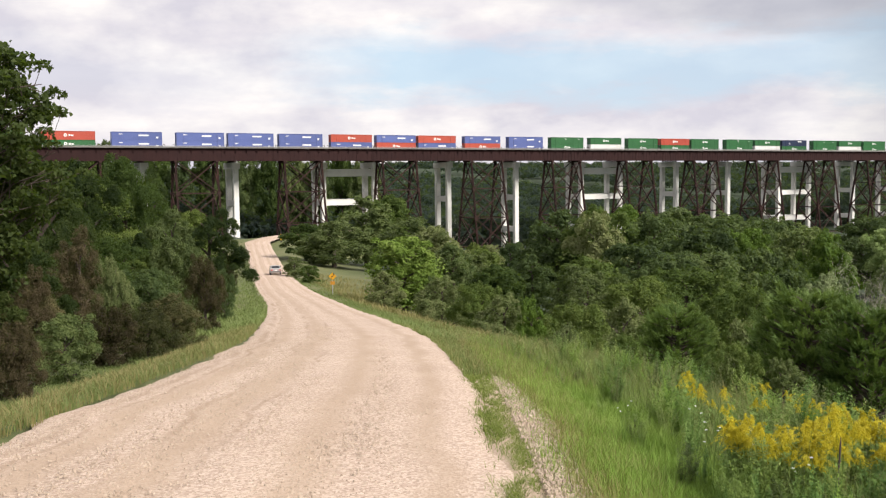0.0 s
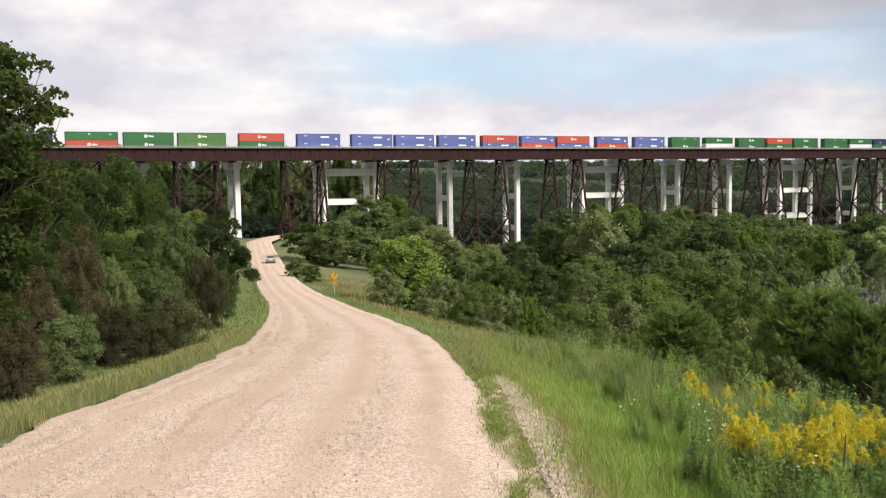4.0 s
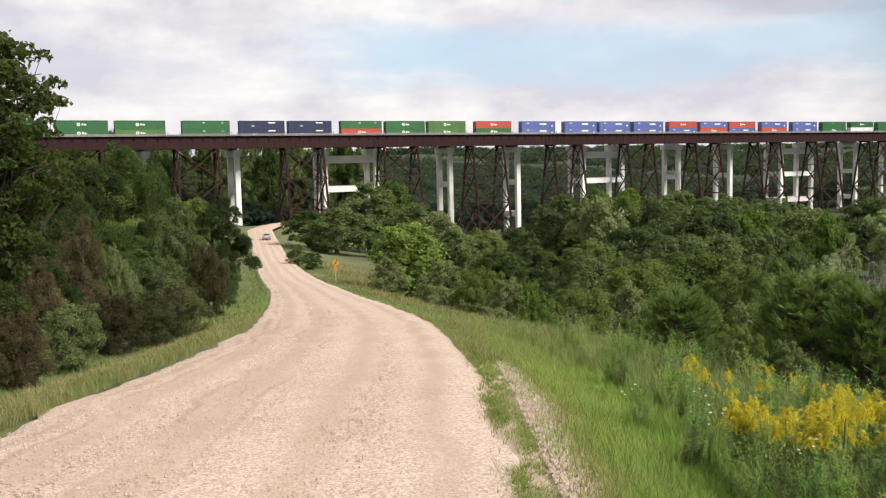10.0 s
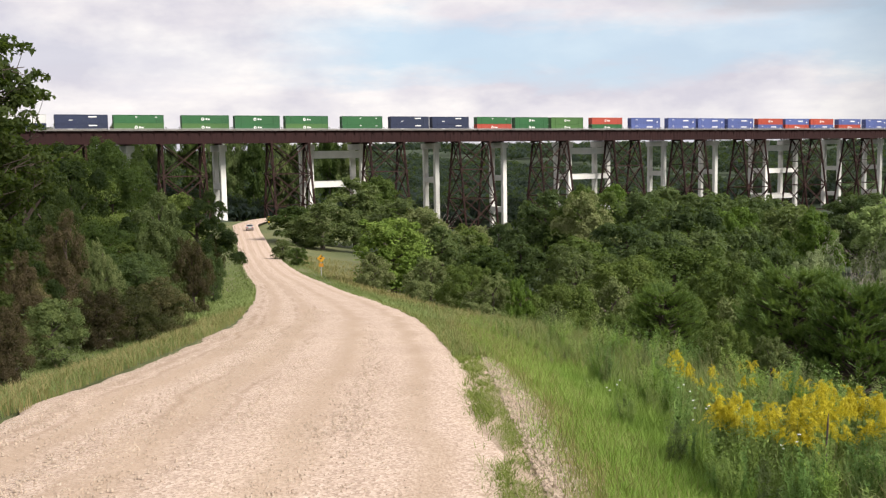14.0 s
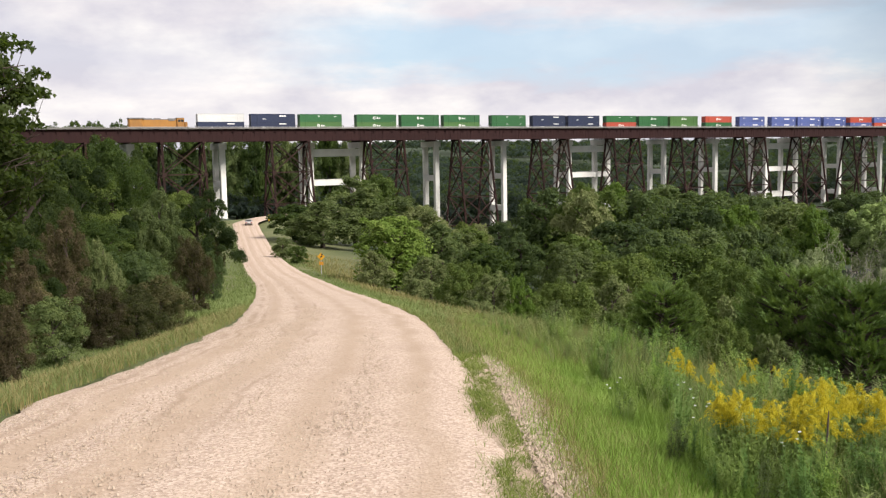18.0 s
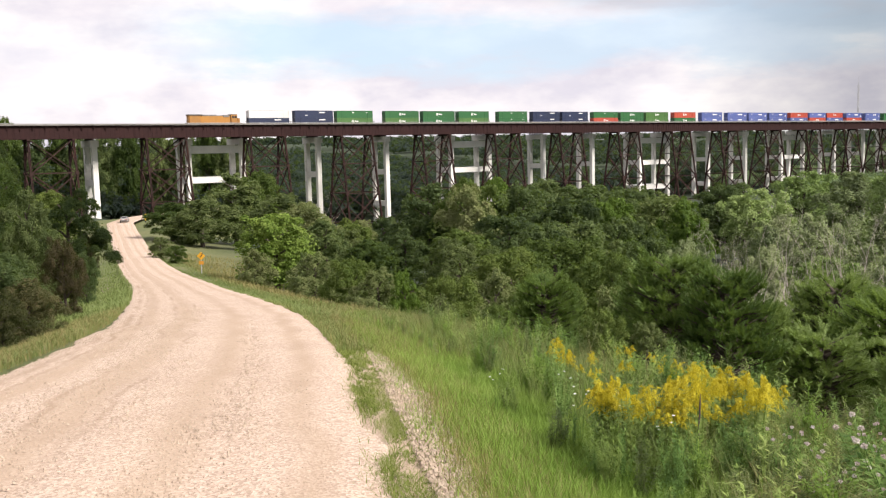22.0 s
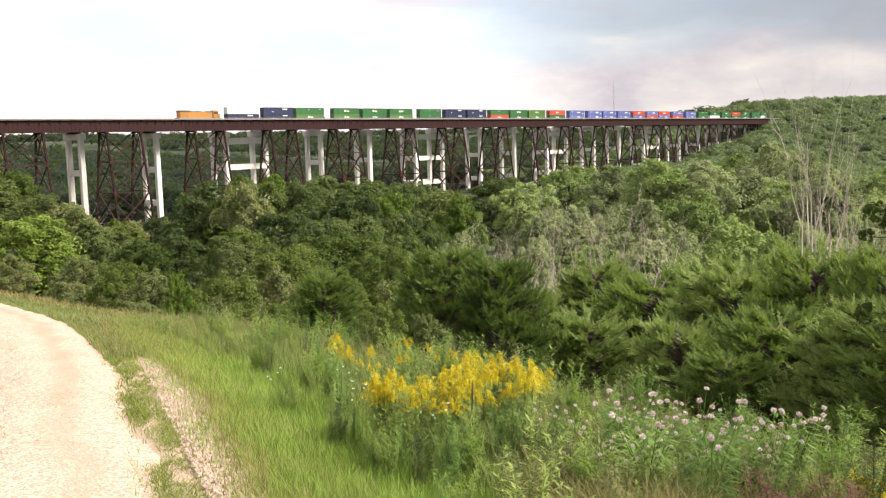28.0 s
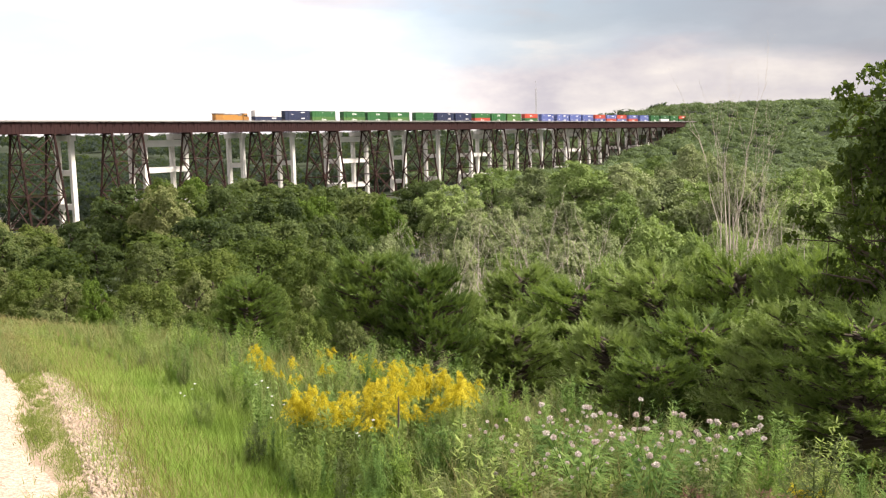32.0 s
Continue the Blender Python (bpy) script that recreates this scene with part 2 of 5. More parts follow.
def lane(at, wide):
    """A strip of the road, one in its middle and falling off to its sides."""
    off = _n.math("DIVIDE", _n.math("SUBTRACT", _bent, at), wide)
    return _n.math("POWER", 2.718, _n.math("MULTIPLY", _n.math("MULTIPLY", off, off), -1.0))


# wheel tracks packed smooth and tan, loose pale stone between them, a few thin darker ruts
_lanes = _n.math("ADD", _n.math("ADD", lane(0.20, 0.05), lane(0.40, 0.055)), _n.math("ADD", lane(0.64, 0.05), lane(0.86, 0.035)))
_worn = _n.noise(_n.scaled(_uv, 15.0, 0.07, 1.0), 1.0, 6.0, 0.65)
_track = _n.ramp(_n.math("ADD", _n.math("MULTIPLY", _lanes, 0.42), _n.math("MULTIPLY", _worn, 0.6)), (0.35, (0, 0, 0)), (0.72, (1, 1, 1)))
_ruts = _n.math("ADD", _n.math("ADD", lane(0.095, 0.020), lane(0.345, 0.012)), _n.math("ADD", lane(0.155, 0.009), lane(0.47, 0.008)))
_cell = _n.add("TexVoronoi", Vector=_co, Scale=44.0)
_fine = _n.noise(_co, 40.0, 5.0, 0.7)
_stone = _n.ramp(_cell.outputs["Color"], (0.1, (0.330, 0.240, 0.182)), (0.5, (0.490, 0.372, 0.292)), (0.9, (0.620, 0.498, 0.408)))
_packed = _n.ramp(_fine, (0.3, (0.330, 0.236, 0.163)), (0.7, (0.450, 0.340, 0.250)))
_rut = _n.math("MULTIPLY", _ruts, _n.ramp(_n.noise(_n.scaled(_uv, 3.0, 0.16, 1.0, (3.0, 0.0, 0.0)), 1.0, 4.0, 0.6), (0.40, (0, 0, 0)), (0.62, (1, 1, 1))))
_col = _n.mix(_n.math("MULTIPLY", _track, 0.8), _stone, _packed)
_col = _n.mix(_n.math("MULTIPLY", _rut, 0.75), _col, (0.27, 0.185, 0.12, 1))
_wide = _n.ramp(_n.noise(_co, 0.5, 6.0, 0.6), (0.35, (0.90, 0.885, 0.87)), (0.65, (1.0, 1.0, 1.0)))
_col = _n.mix(1.0, _col, _wide, "MULTIPLY")
_n.put(_s, "Base Color", _col)
bump(_n, _s, _n.math("ADD", _cell.outputs["Distance"], _fine), 0.6, 0.014)
M_STONE = leafy("loose_stones", (0.305, 0.238, 0.182), (0.430, 0.350, 0.275), (0.560, 0.480, 0.400), 0.95, 0.0)


# ---- mesh helpers ----
class Shape:
    """Collects vertices and faces of one mesh."""

    def __init__(self):
        self.v, self.f, self.uv = [], [], []

    def face(self, *pts):
        k = len(self.v)
        self.v.extend(tuple(p) for p in pts)
        self.f.append(tuple(range(k, k + len(pts))))

    def box(self, x0, x1, y0, y1, z0, z1, cut=0.0):
        """A box whose upright edges are cut by a small bevel."""
        k, c = len(self.v), cut
        if c <= 0:
            ring = [(x0, y0), (x1, y0), (x1, y1), (x0, y1)]
        else:
            ring = [(x0 + c, y0), (x1 - c, y0), (x1, y0 + c), (x1, y1 - c), (x1 - c, y1), (x0 + c, y1), (x0, y1 - c), (x0, y0 + c)]
        m = len(ring)
        for z in (z0, z1):
            self.v.extend((x, y, z) for x, y in ring)
        self.f.append(tuple(range(k + m - 1, k - 1, -1)))
        self.f.append(tuple(range(k + m, k + 2 * m)))
        for i in range(m):
            j = (i + 1) % m
            self.f.append((k + i, k + j, k + m + j, k + m + i))
        return self

    def tube(self, points, radii, sides=7, cap=True):
        """A round bar along a line of points."""
        base, pts = len(self.v), [Vector(p) for p in points]
        for i, (p, r) in enumerate(zip(pts, radii)):
            d = (pts[min(i + 1, len(pts) - 1)] - pts[max(i - 1, 0)]).normalized()
            a = d.cross(Vector((0, 0, 1)) if abs(d.z) < 0.9 else Vector((1, 0, 0))).normalized()
            b = d.cross(a)
            for k in range(sides):
                t = 2 * math.pi * k / sides
                self.v.append(tuple(p + r * (math.cos(t) * a + math.sin(t) * b)))
        for i in range(len(pts) - 1):
            for k in range(sides):
                j = (k + 1) % sides
                o, q = base + i * sides, base + (i + 1) * sides
                self.f.append((o + k, q + k, q + j, o + j))
        if cap:
            self.f.append(tuple(base + k for k in range(sides)))
            self.f.append(tuple(base + (len(pts) - 1) * sides + k for k in range(sides - 1, -1, -1)))
        return self

    def beam(self, p, q, wide, deep):
        """A straight bar with a square section between two places."""
        p, q = Vector(p), Vector(q)
        d = (q - p).normalized()
        a = d.cross(Vector((0, 0, 1)) if abs(d.z) < 0.95 else Vector((0, 1, 0))).normalized()
        b = d.cross(a)
        k = len(self.v)
        for e in (p, q):
            for i, j in ((-1, -1), (1, -1), (1, 1), (-1, 1)):
                self.v.append(tuple(e + a * (i * wide / 2) + b * (j * deep / 2)))
        for face in ((0, 3, 2, 1), (4, 5, 6, 7), (0, 1, 5, 4), (1, 2, 6, 5), (2, 3, 7, 6), (3, 0, 4, 7)):
            self.f.append(tuple(k + i for i in face))
        return self

    def mesh(self, name, mat, soft=False):
        me = bpy.data.meshes.new(name)
        me.from_pydata(self.v, [], self.f)
        me.materials.append(mat)
        if soft:
            me.polygons.foreach_set("use_smooth", [True] * len(me.polygons))
        me.update()
        return me


def quads_mesh(name, verts, mat):
    """One mesh of loose flat pieces, from an array of corner places (count, corners, 3)."""
    verts = np.asarray(verts, np.float32)
    count, corners = verts.shape[:2]
    me = bpy.data.meshes.new(name)
    me.vertices.add(count * corners)
    me.vertices.foreach_set("co", verts.ravel())
    me.loops.add(count * corners)
    me.loops.foreach_set("vertex_index", np.arange(count * corners, dtype=np.int32))
    me.polygons.add(count)
    me.polygons.foreach_set("loop_start", np.arange(0, count * corners, corners, dtype=np.int32))
    me.update(calc_edges=True)
    me.materials.append(mat)
    return me


def part(name, shape, mat, parent, label="", soft=False):
    ob = new(name, shape if isinstance(shape, bpy.types.Mesh) else shape.mesh(name, mat, soft))
    ob.parent = parent
    return tagged(ob, label) if label else ob


def thing(name, label, category, group="", kind=""):
    return tagged(new(name), label, category, group, kind)



# ---- plan of the land ----
ROAD_Y = (-60, -10, 10, 20, 40, 60, 80, 110, 140, 170, 200, 240, 258, 272, 290, 310)
ROAD_Z = (3.9, -0.83, -2.65, -3.75, -6.2, -8.6, -10.8, -13.4, -15.2, -16.4, -17.0, -17.4, -17.3, -17.2, -17.0, -16.7)
ROAD_X = (-1.8, -2.0, -2.1, -2.55, -5.2, -8.6, -12.2, -18.8, -25.6, -32.3, -38.8, -47.6, -50.8, -50.0, -40.0, -15.0)
ROAD_W = (5.2, 5.2, 5.1, 5.0, 5.6, 6.0, 6.4, 6.4, 6.2, 6.2, 6.3, 6.5, 6.5, 6.5, 6.5, 6.5)
VALLEY_S = (-2600, -400, -150, -60, -10, 3, 10, 20, 42, 74, 130, 560, 690, 785, 900, 2600)
VALLEY_Z = (26, 16, 11, 3, -2.6, -3.6, -5.6, -10, -16, -20, -30, -30, -13, 3, 22, 30)
VALLEY_TURN = math.radians(26.0)
BRIDGE_TURN = math.radians(27.454)


def curve(x, xs, ys):
    """Smooth interpolation through the given points (cubic Hermite)."""
    if x <= xs[0]:
        return ys[0] + (x - xs[0]) * (ys[1] - ys[0]) / (xs[1] - xs[0])
    if x >= xs[-1]:
        return ys[-1] + (x - xs[-1]) * (ys[-1] - ys[-2]) / (xs[-1] - xs[-2])
    i = next(k for k in range(len(xs) - 1) if xs[k + 1] >= x)

    def slope(k):
        if k == 0 or k == len(xs) - 1:
            j = min(k, len(xs) - 2)
            return (ys[j + 1] - ys[j]) / (xs[j + 1] - xs[j])
        a = (ys[k] - ys[k - 1]) / (xs[k] - xs[k - 1])
        b = (ys[k + 1] - ys[k]) / (xs[k + 1] - xs[k])
        return 0.0 if a * b <= 0 else 2 * a * b / (a + b)

    h = xs[i + 1] - xs[i]
    t = (x - xs[i]) / h
    return ((2 * t**3 - 3 * t**2 + 1) * ys[i] + (t**3 - 2 * t**2 + t) * h * slope(i)
            + (3 * t**2 - 2 * t**3) * ys[i + 1] + (t**3 - t**2) * h * slope(i + 1))


def smooth(a, b, x):
    t = min(max((x - a) / (b - a), 0.0), 1.0)
    return t * t * (3 - 2 * t)


def along(x, y):
    """Metres across the valley and up it, for a place in the plan."""
    c, s = math.cos(VALLEY_TURN), math.sin(VALLEY_TURN)
    return x * c + y * s, -x * s + y * c


def road_z(y):
    return curve(y, ROAD_Y, ROAD_Z)


def road_x(y):
    return curve(y, ROAD_Y, ROAD_X)


def ground_z(x, y):
    """Height of the ground: the valley, its far hills, and the road's bench."""
    s, n = along(x, y)
    z = curve(s, VALLEY_S, VALLEY_Z)
    if s > 560:
        z -= (z + 22) * smooth(380, 640, n)
    z += smooth(420, 1500, n) * (34 if s > 100 else 34 - 30 * smooth(100, -200, s))
    z += 2.5 * math.sin(x * 0.011 + 1.3) * math.sin(y * 0.009) * smooth(150, 500, math.hypot(x, y))
    yy = min(max(y, -60), 300)
    d = x - road_x(yy)
    right = smooth(5.2, 15.0, d) if d > 0 else smooth(5.0, 30.0, -d)
    bench = road_z(yy) - 0.03 * max(abs(d) - 2.4, 0) - (0.35 * smooth(2.6, 4.6, abs(d)))
    w = (1 - right) * (1 - smooth(300, 340, y)) * smooth(-90, -60, y)
    return z * (1 - w) + bench * w

# ---- ground and road ----
def build_ground():
    rings = [0.0] + [1.2 * 1.041**k for k in range(206)]
    around = 300
    sh = Shape()
    sh.v.append((0, 0, ground_z(0, 0)))
    for r in rings[1:]:
        for k in range(around):
            a = 2 * math.pi * k / around
            x, y = r * math.sin(a), r * math.cos(a)
            z = ground_z(x, y)
            yy = min(max(y, -60), 310)
            if abs(x - road_x(yy)) < curve(yy, ROAD_Y, ROAD_W) / 2 and -60 < y < 310:
                z -= 0.14 + 0.004 * r
            elif -7.5 < y < 18 and 0 < x < 1.7:
                z -= 0.22
            sh.v.append((x, y, z + 0.05 * noise.noise((x * 0.7, y * 0.7, 0))))
    for k in range(around):
        sh.f.append((0, 1 + (k + 1) % around, 1 + k))
    for i in range(len(rings) - 2):
        o, q = 1 + i * around, 1 + (i + 1) * around
        for k in range(around):
            j = (k + 1) % around
            sh.f.append((o + k, o + j, q + j, q + k))
    me = sh.mesh("ground", M_GROUND, True)
    lay = me.uv_layers.new(name="UVMap")
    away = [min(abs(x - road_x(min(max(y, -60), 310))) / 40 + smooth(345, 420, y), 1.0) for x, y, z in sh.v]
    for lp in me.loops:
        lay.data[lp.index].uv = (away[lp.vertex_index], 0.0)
    return tagged(new("ground", me), "grassy valley ground falling away to a wooded floor", "ground", kind="structure")


def build_road():
    ys = []
    y = -58.0
    while y < 308:
        ys.append(y)
        y += 0.35 if -2 < y < 30 else (1.0 if y < 120 else 2.0)
    across = 28
    sh = Shape()
    uvs = []
    for y in ys:
        cx, wide = road_x(y), curve(y, ROAD_Y, ROAD_W)
        dx = (road_x(y + 0.5) - road_x(y - 0.5))
        ln = math.hypot(dx, 1)
        nx, ny = 1 / ln, -dx / ln
        el = 0.35 * noise.noise((y * 0.5, 3.1, 0)) + 0.16 * noise.noise((y * 2.3, 8.8, 0))
        er = 0.25 * noise.noise((y * 0.5, 13.1, 0)) + 0.16 * noise.noise((y * 2.3, 28.8, 0))
        for k in range(across + 1):
            u = k / across
            e = -wide / 2 + 0.08 + el + (wide + 0.07 + er - el) * u
            crown = 0.05 * (1 - (2 * u - 1) ** 2)
            rut = -0.018 * (math.exp(-((u - 0.25) / 0.05) ** 2) + math.exp(-((u - 0.45) / 0.05) ** 2) + math.exp(-((u - 0.72) / 0.05) ** 2))
            drop = -0.07 if k in (0, across) else (-0.015 if k in (1, across - 1) else 0)
            z = road_z(y) + crown + rut + drop + 0.008 * noise.noise((e * 1.7, y * 0.5, 5))
            sh.v.append((cx + nx * e, y + ny * e, z))
            uvs.append((u, y))
    m = across + 1
    for i in range(len(ys) - 1):
        for k in range(across):
            sh.f.append((i * m + k, i * m + k + 1, (i + 1) * m + k + 1, (i + 1) * m + k))
    me = sh.mesh("road", M_GRAVEL, True)
    lay = me.uv_layers.new(name="UVMap")
    for lp in me.loops:
        lay.data[lp.index].uv = uvs[lp.vertex_index]
    return tagged(new("road", me), "pale gravel road with packed wheel tracks running down the hill", "road", kind="structure")


build_ground()
build_road()


# ---- bridges ----
def on_bridge(s, away, z=0.0):
    """Pose of a thing on the bridge line: metres along it, metres beyond the camera's parallel line, height."""
    c, k = math.cos(BRIDGE_TURN), math.sin(BRIDGE_TURN)
    return pose(s * c - away * k, s * k + away * c, z, 0, 0, 27.454)


STEEL_AWAY, CONCRETE_AWAY = 326.0, 338.6
GIRDER_LOW, GIRDER_TOP = 6.1, 10.3
TOWER_WIDE, PERIOD, FIRST = 13.87, 38.0, 66.4


def build_tower():
    """A braced steel trestle tower: four battered legs and crossed bars in tiers."""
    root = thing("trestle_tower", "rust-brown riveted steel trestle tower with crossed bracing", "bridge tower", "towers of the old viaduct")
    levels = [6.05, -5.0, -16.5, -28.5, -33.0]

    def leg(ix, iy, z):
        spread = 2.6 + (6.05 - z) * 0.16
        return Vector((ix * (TOWER_WIDE / 2 + (6.05 - z) * 0.012), iy * spread, z))

    for ix in (-1, 1):
        for iy in (-1, 1):
            sh = Shape()
            a, b = leg(ix, iy, levels[0]), leg(ix, iy, levels[-1])
            sh.beam(a + Vector((-0.22, 0, 0)), b + Vector((-0.22, 0, 0)), 0.18, 0.62)
            sh.beam(a + Vector((0.22, 0, 0)), b + Vector((0.22, 0, 0)), 0.18, 0.62)
            sh.beam(a, b, 0.28, 0.18)
            for k in range(20):
                p = a.lerp(b, k / 20)
                sh.box(p.x - 0.24, p.x + 0.24, p.y - 0.31, p.y + 0.31, p.z - 0.14, p.z + 0.14)
            for z in levels[1:-1]:
                p = leg(ix, iy, z)
                sh.box(p.x - 0.55, p.x + 0.55, p.y - 0.34, p.y + 0.34, p.z - 0.5, p.z + 0.5)
            part("leg", sh, M_STEEL, root)
    for iy in (-1, 1):
        for top, low in zip(levels[:-2], levels[1:-1]):
            part("cross_bar", Shape().beam(leg(-1, iy, top), leg(1, iy, low), 0.26, 0.36), M_STEEL, root)
            part("cross_bar", Shape().beam(leg(1, iy, top), leg(-1, iy, low), 0.26, 0.36), M_STEEL, root)
            part("strut", Shape().beam(leg(-1, iy, low), leg(1, iy, low), 0.28, 0.28), M_STEEL, root) if low < 0 else None
    for ix in (-1, 1):
        for top, low in zip(levels[:-2], levels[1:-1]):
            part("cross_bar", Shape().beam(leg(ix, -1, top), leg(ix, 1, low), 0.32, 0.38), M_STEEL, root)
            part("cross_bar", Shape().beam(leg(ix, 1, top), leg(ix, -1, low), 0.32, 0.38), M_STEEL, root)
            part("strut", Shape().beam(leg(ix, -1, low), leg(ix, 1, low), 0.28, 0.32), M_STEEL, root)
        part("bent_cap", Shape().box(ix * 7 - 0.5, ix * 7 + 0.5, -3.3, 3.3, 5.5, 6.1), M_STEEL, root)
    return root


def build_steel_deck():
    """One span pair of the old viaduct: plate girders with stiffeners, sleepers deck, walkway and rail."""
    root = thing("viaduct_span", "rust-brown plate-girder span with a grey timber deck", "bridge span", "spans of the old viaduct")
    for side, name in ((-1, "girder"), (1, "girder")):
        sh = Shape()
        y = side * 2.6
        sh.box(0, PERIOD - 0.06, y - 0.04, y + 0.04, GIRDER_LOW, GIRDER_TOP)
        sh.box(0, PERIOD - 0.06, y - 0.3, y + 0.3, GIRDER_LOW - 0.06, GIRDER_LOW + 0.04)
        sh.box(0, PERIOD - 0.06, y - 0.3, y + 0.3, GIRDER_TOP - 0.04, GIRDER_TOP + 0.06)
        for k in range(26):
            x = 0.3 + k * (PERIOD - 0.66) / 25
            sh.box(x - 0.05, x + 0.05, y - 0.11, y + 0.11, GIRDER_LOW + 0.045, GIRDER_TOP - 0.045)
        part(name, sh, M_GIRDER, root)
    part("deck", Shape().box(0, PERIOD - 0.02, -3.5, 3.5, GIRDER_TOP + 0.07, GIRDER_TOP + 0.34), M_DECK, root, "grey weathered deck timbers")
    part("kerb_timber", Shape().box(0, PERIOD - 0.02, -3.62, -3.4, GIRDER_TOP + 0.345, GIRDER_TOP + 0.56), M_DECK, root)
    for k in range(10):
        x = 1.8 + k * PERIOD / 10
        part("bracket", Shape().beam((x, -3.5, GIRDER_TOP + 0.1), (x, -2.7, GIRDER_LOW + 2.6), 0.14, 0.18), M_GIRDER, root)
    for k in range(9):
        x = k * PERIOD / 9 + 0.5
        part("lateral_bar", Shape().beam((x, -2.5, GIRDER_LOW + 0.3), (x + 3.4, 2.5, GIRDER_LOW + 0.3), 0.15, 0.15), M_GIRDER, root)
    return root


_tower = build_tower()
_tower.matrix_basis = on_bridge(FIRST + 7, STEEL_AWAY)
_span = build_steel_deck()
_span.matrix_basis = on_bridge(FIRST - 4, STEEL_AWAY)
for _k in range(-5, 21):
    if _k != 0:
        copy_thing(_span, on_bridge(FIRST - 4 + _k * PERIOD, STEEL_AWAY))
        copy_thing(_tower, on_bridge(FIRST + 7 + _k * PERIOD, STEEL_AWAY))


def concrete_leg(root, x, y):
    part("leg", Shape().box(x - 0.95, x + 0.95, y - 0.95, y + 0.95, -33, 3.4, 0.15), M_CONCRETE, root)


def bearings(root, x):
    for k in range(6):
        y = -4.4 + k * 1.76
        part("bearing", Shape().box(x - 0.35, x + 0.35, y - 0.3, y + 0.3, 5.6, 6.3), M_NEW_GIRDER, root)


def build_single_pier():
    root = thing("concrete_pier", "pale concrete bridge pier of two legs with struts", "bridge pier", "single piers of the new bridge")
    for y in (-4.7, 4.7):
        concrete_leg(root, 0, y)
    part("pier_cap", Shape().box(-1.4, 1.4, -6.2, 6.2, 3.4, 5.6, 0.15), M_CONCRETE, root)
    for z in (-9.0, -22.2):
        part("strut", Shape().box(-0.8, 0.8, -3.76, 3.76, z - 1.1, z + 1.1, 0.1), M_CONCRETE, root)
    bearings(root, 0)
    return root


def build_double_pier():
    root = thing("concrete_tower", "pale concrete bridge tower of four legs joined by beams", "bridge pier", "braced piers of the new bridge")
    for x in (-10.45, 10.45):
        for y in (-4.7, 4.7):
            concrete_leg(root, x, y)
        part("pier_cap", Shape().box(x - 1.4, x + 1.4, -6.2, 6.2, 3.4, 5.6, 0.15), M_CONCRETE, root)
        for z in (-9.4, -22.0):
            part("strut", Shape().box(x - 0.8, x + 0.8, -3.76, 3.76, z - 1.1, z + 1.1, 0.1), M_CONCRETE, root)
        bearings(root, x)
    for y in (-4.7, 4.7):
        for z in (1.7, -9.4, -22.0):
            part("beam", Shape().box(-9.5, 9.5, y - 0.8, y + 0.8, z - (1.4 if z > 0 else 1.1), z + (1.4 if z > 0 else 1.1), 0.12), M_CONCRETE, root)
    return root


_single, _double = build_single_pier(), build_double_pier()
_first = True
for _k in range(-1, 6):
    _m = on_bridge(133.1 + 117.9 * _k, CONCRETE_AWAY)
    _p, _q = on_bridge(175.7 + 117.9 * _k, CONCRETE_AWAY), on_bridge(207.4 + 117.9 * _k, CONCRETE_AWAY)
    if _first:
        _double.matrix_basis, _single.matrix_basis = _m, _p
        copy_thing(_single, _q)
        _first = False
    else:
        copy_thing(_double, _m), copy_thing(_single, _p), copy_thing(_single, _q)


def build_new_deck():
    """A length of the newer bridge's deck: girders, ballast deck, two tracks, posts and rail."""
    root = thing("bridge_span", "dark weathering-steel girders under a concrete rail deck", "bridge span", "spans of the new bridge")
    long = 31.0
    for k in range(6):
        y = -4.4 + k * 1.76
        sh = Shape()
        sh.box(0, long - 0.05, y - 0.05, y + 0.05, 6.42, 9.0)
        sh.box(0, long - 0.05, y - 0.3, y + 0.3, 6.3, 6.4)
        part("girder", sh, M_NEW_GIRDER, root)
    part("deck_slab", Shape().box(0, long - 0.02, -5.4, 5.4, 9.0, 9.5, 0.0), M_CONCRETE, root)
    part("parapet", Shape().box(0, long - 0.02, -5.55, -5.3, 9.52, 10.2), M_DECK, root)
    part("parapet", Shape().box(0, long - 0.02, 5.3, 5.55, 9.52, 10.2), M_DECK, root)
    part("ballast", Shape().box(0, long - 0.02, -5.2, 5.2, 9.51, 9.9), M_DECK, root)
    for y in (-1.0, 0.43, 2.6, 4.03):
        part("rail", Shape().box(0, long - 0.01, y - 0.04, y + 0.04, 9.92, 10.12), M_STEEL, root)
    for side in (-5.42,):
        for k in range(8):
            x = 0.4 + k * long / 8
            part("post", Shape().box(x - 0.06, x + 0.06, side - 0.06, side + 0.06, 10.2, 11.5), M_RAIL, root)
        for z in (10.85, 11.45):
            part("handrail", Shape().box(0, long - 0.02, side - 0.05, side + 0.05, z - 0.05, z + 0.05), M_RAIL, root)
    return root


_new = build_new_deck()
_new.matrix_basis = on_bridge(-140, CONCRETE_AWAY)
for _k in range(1, 32):
    copy_thing(_new, on_bridge(-140 + 31.0 * _k, CONCRETE_AWAY))


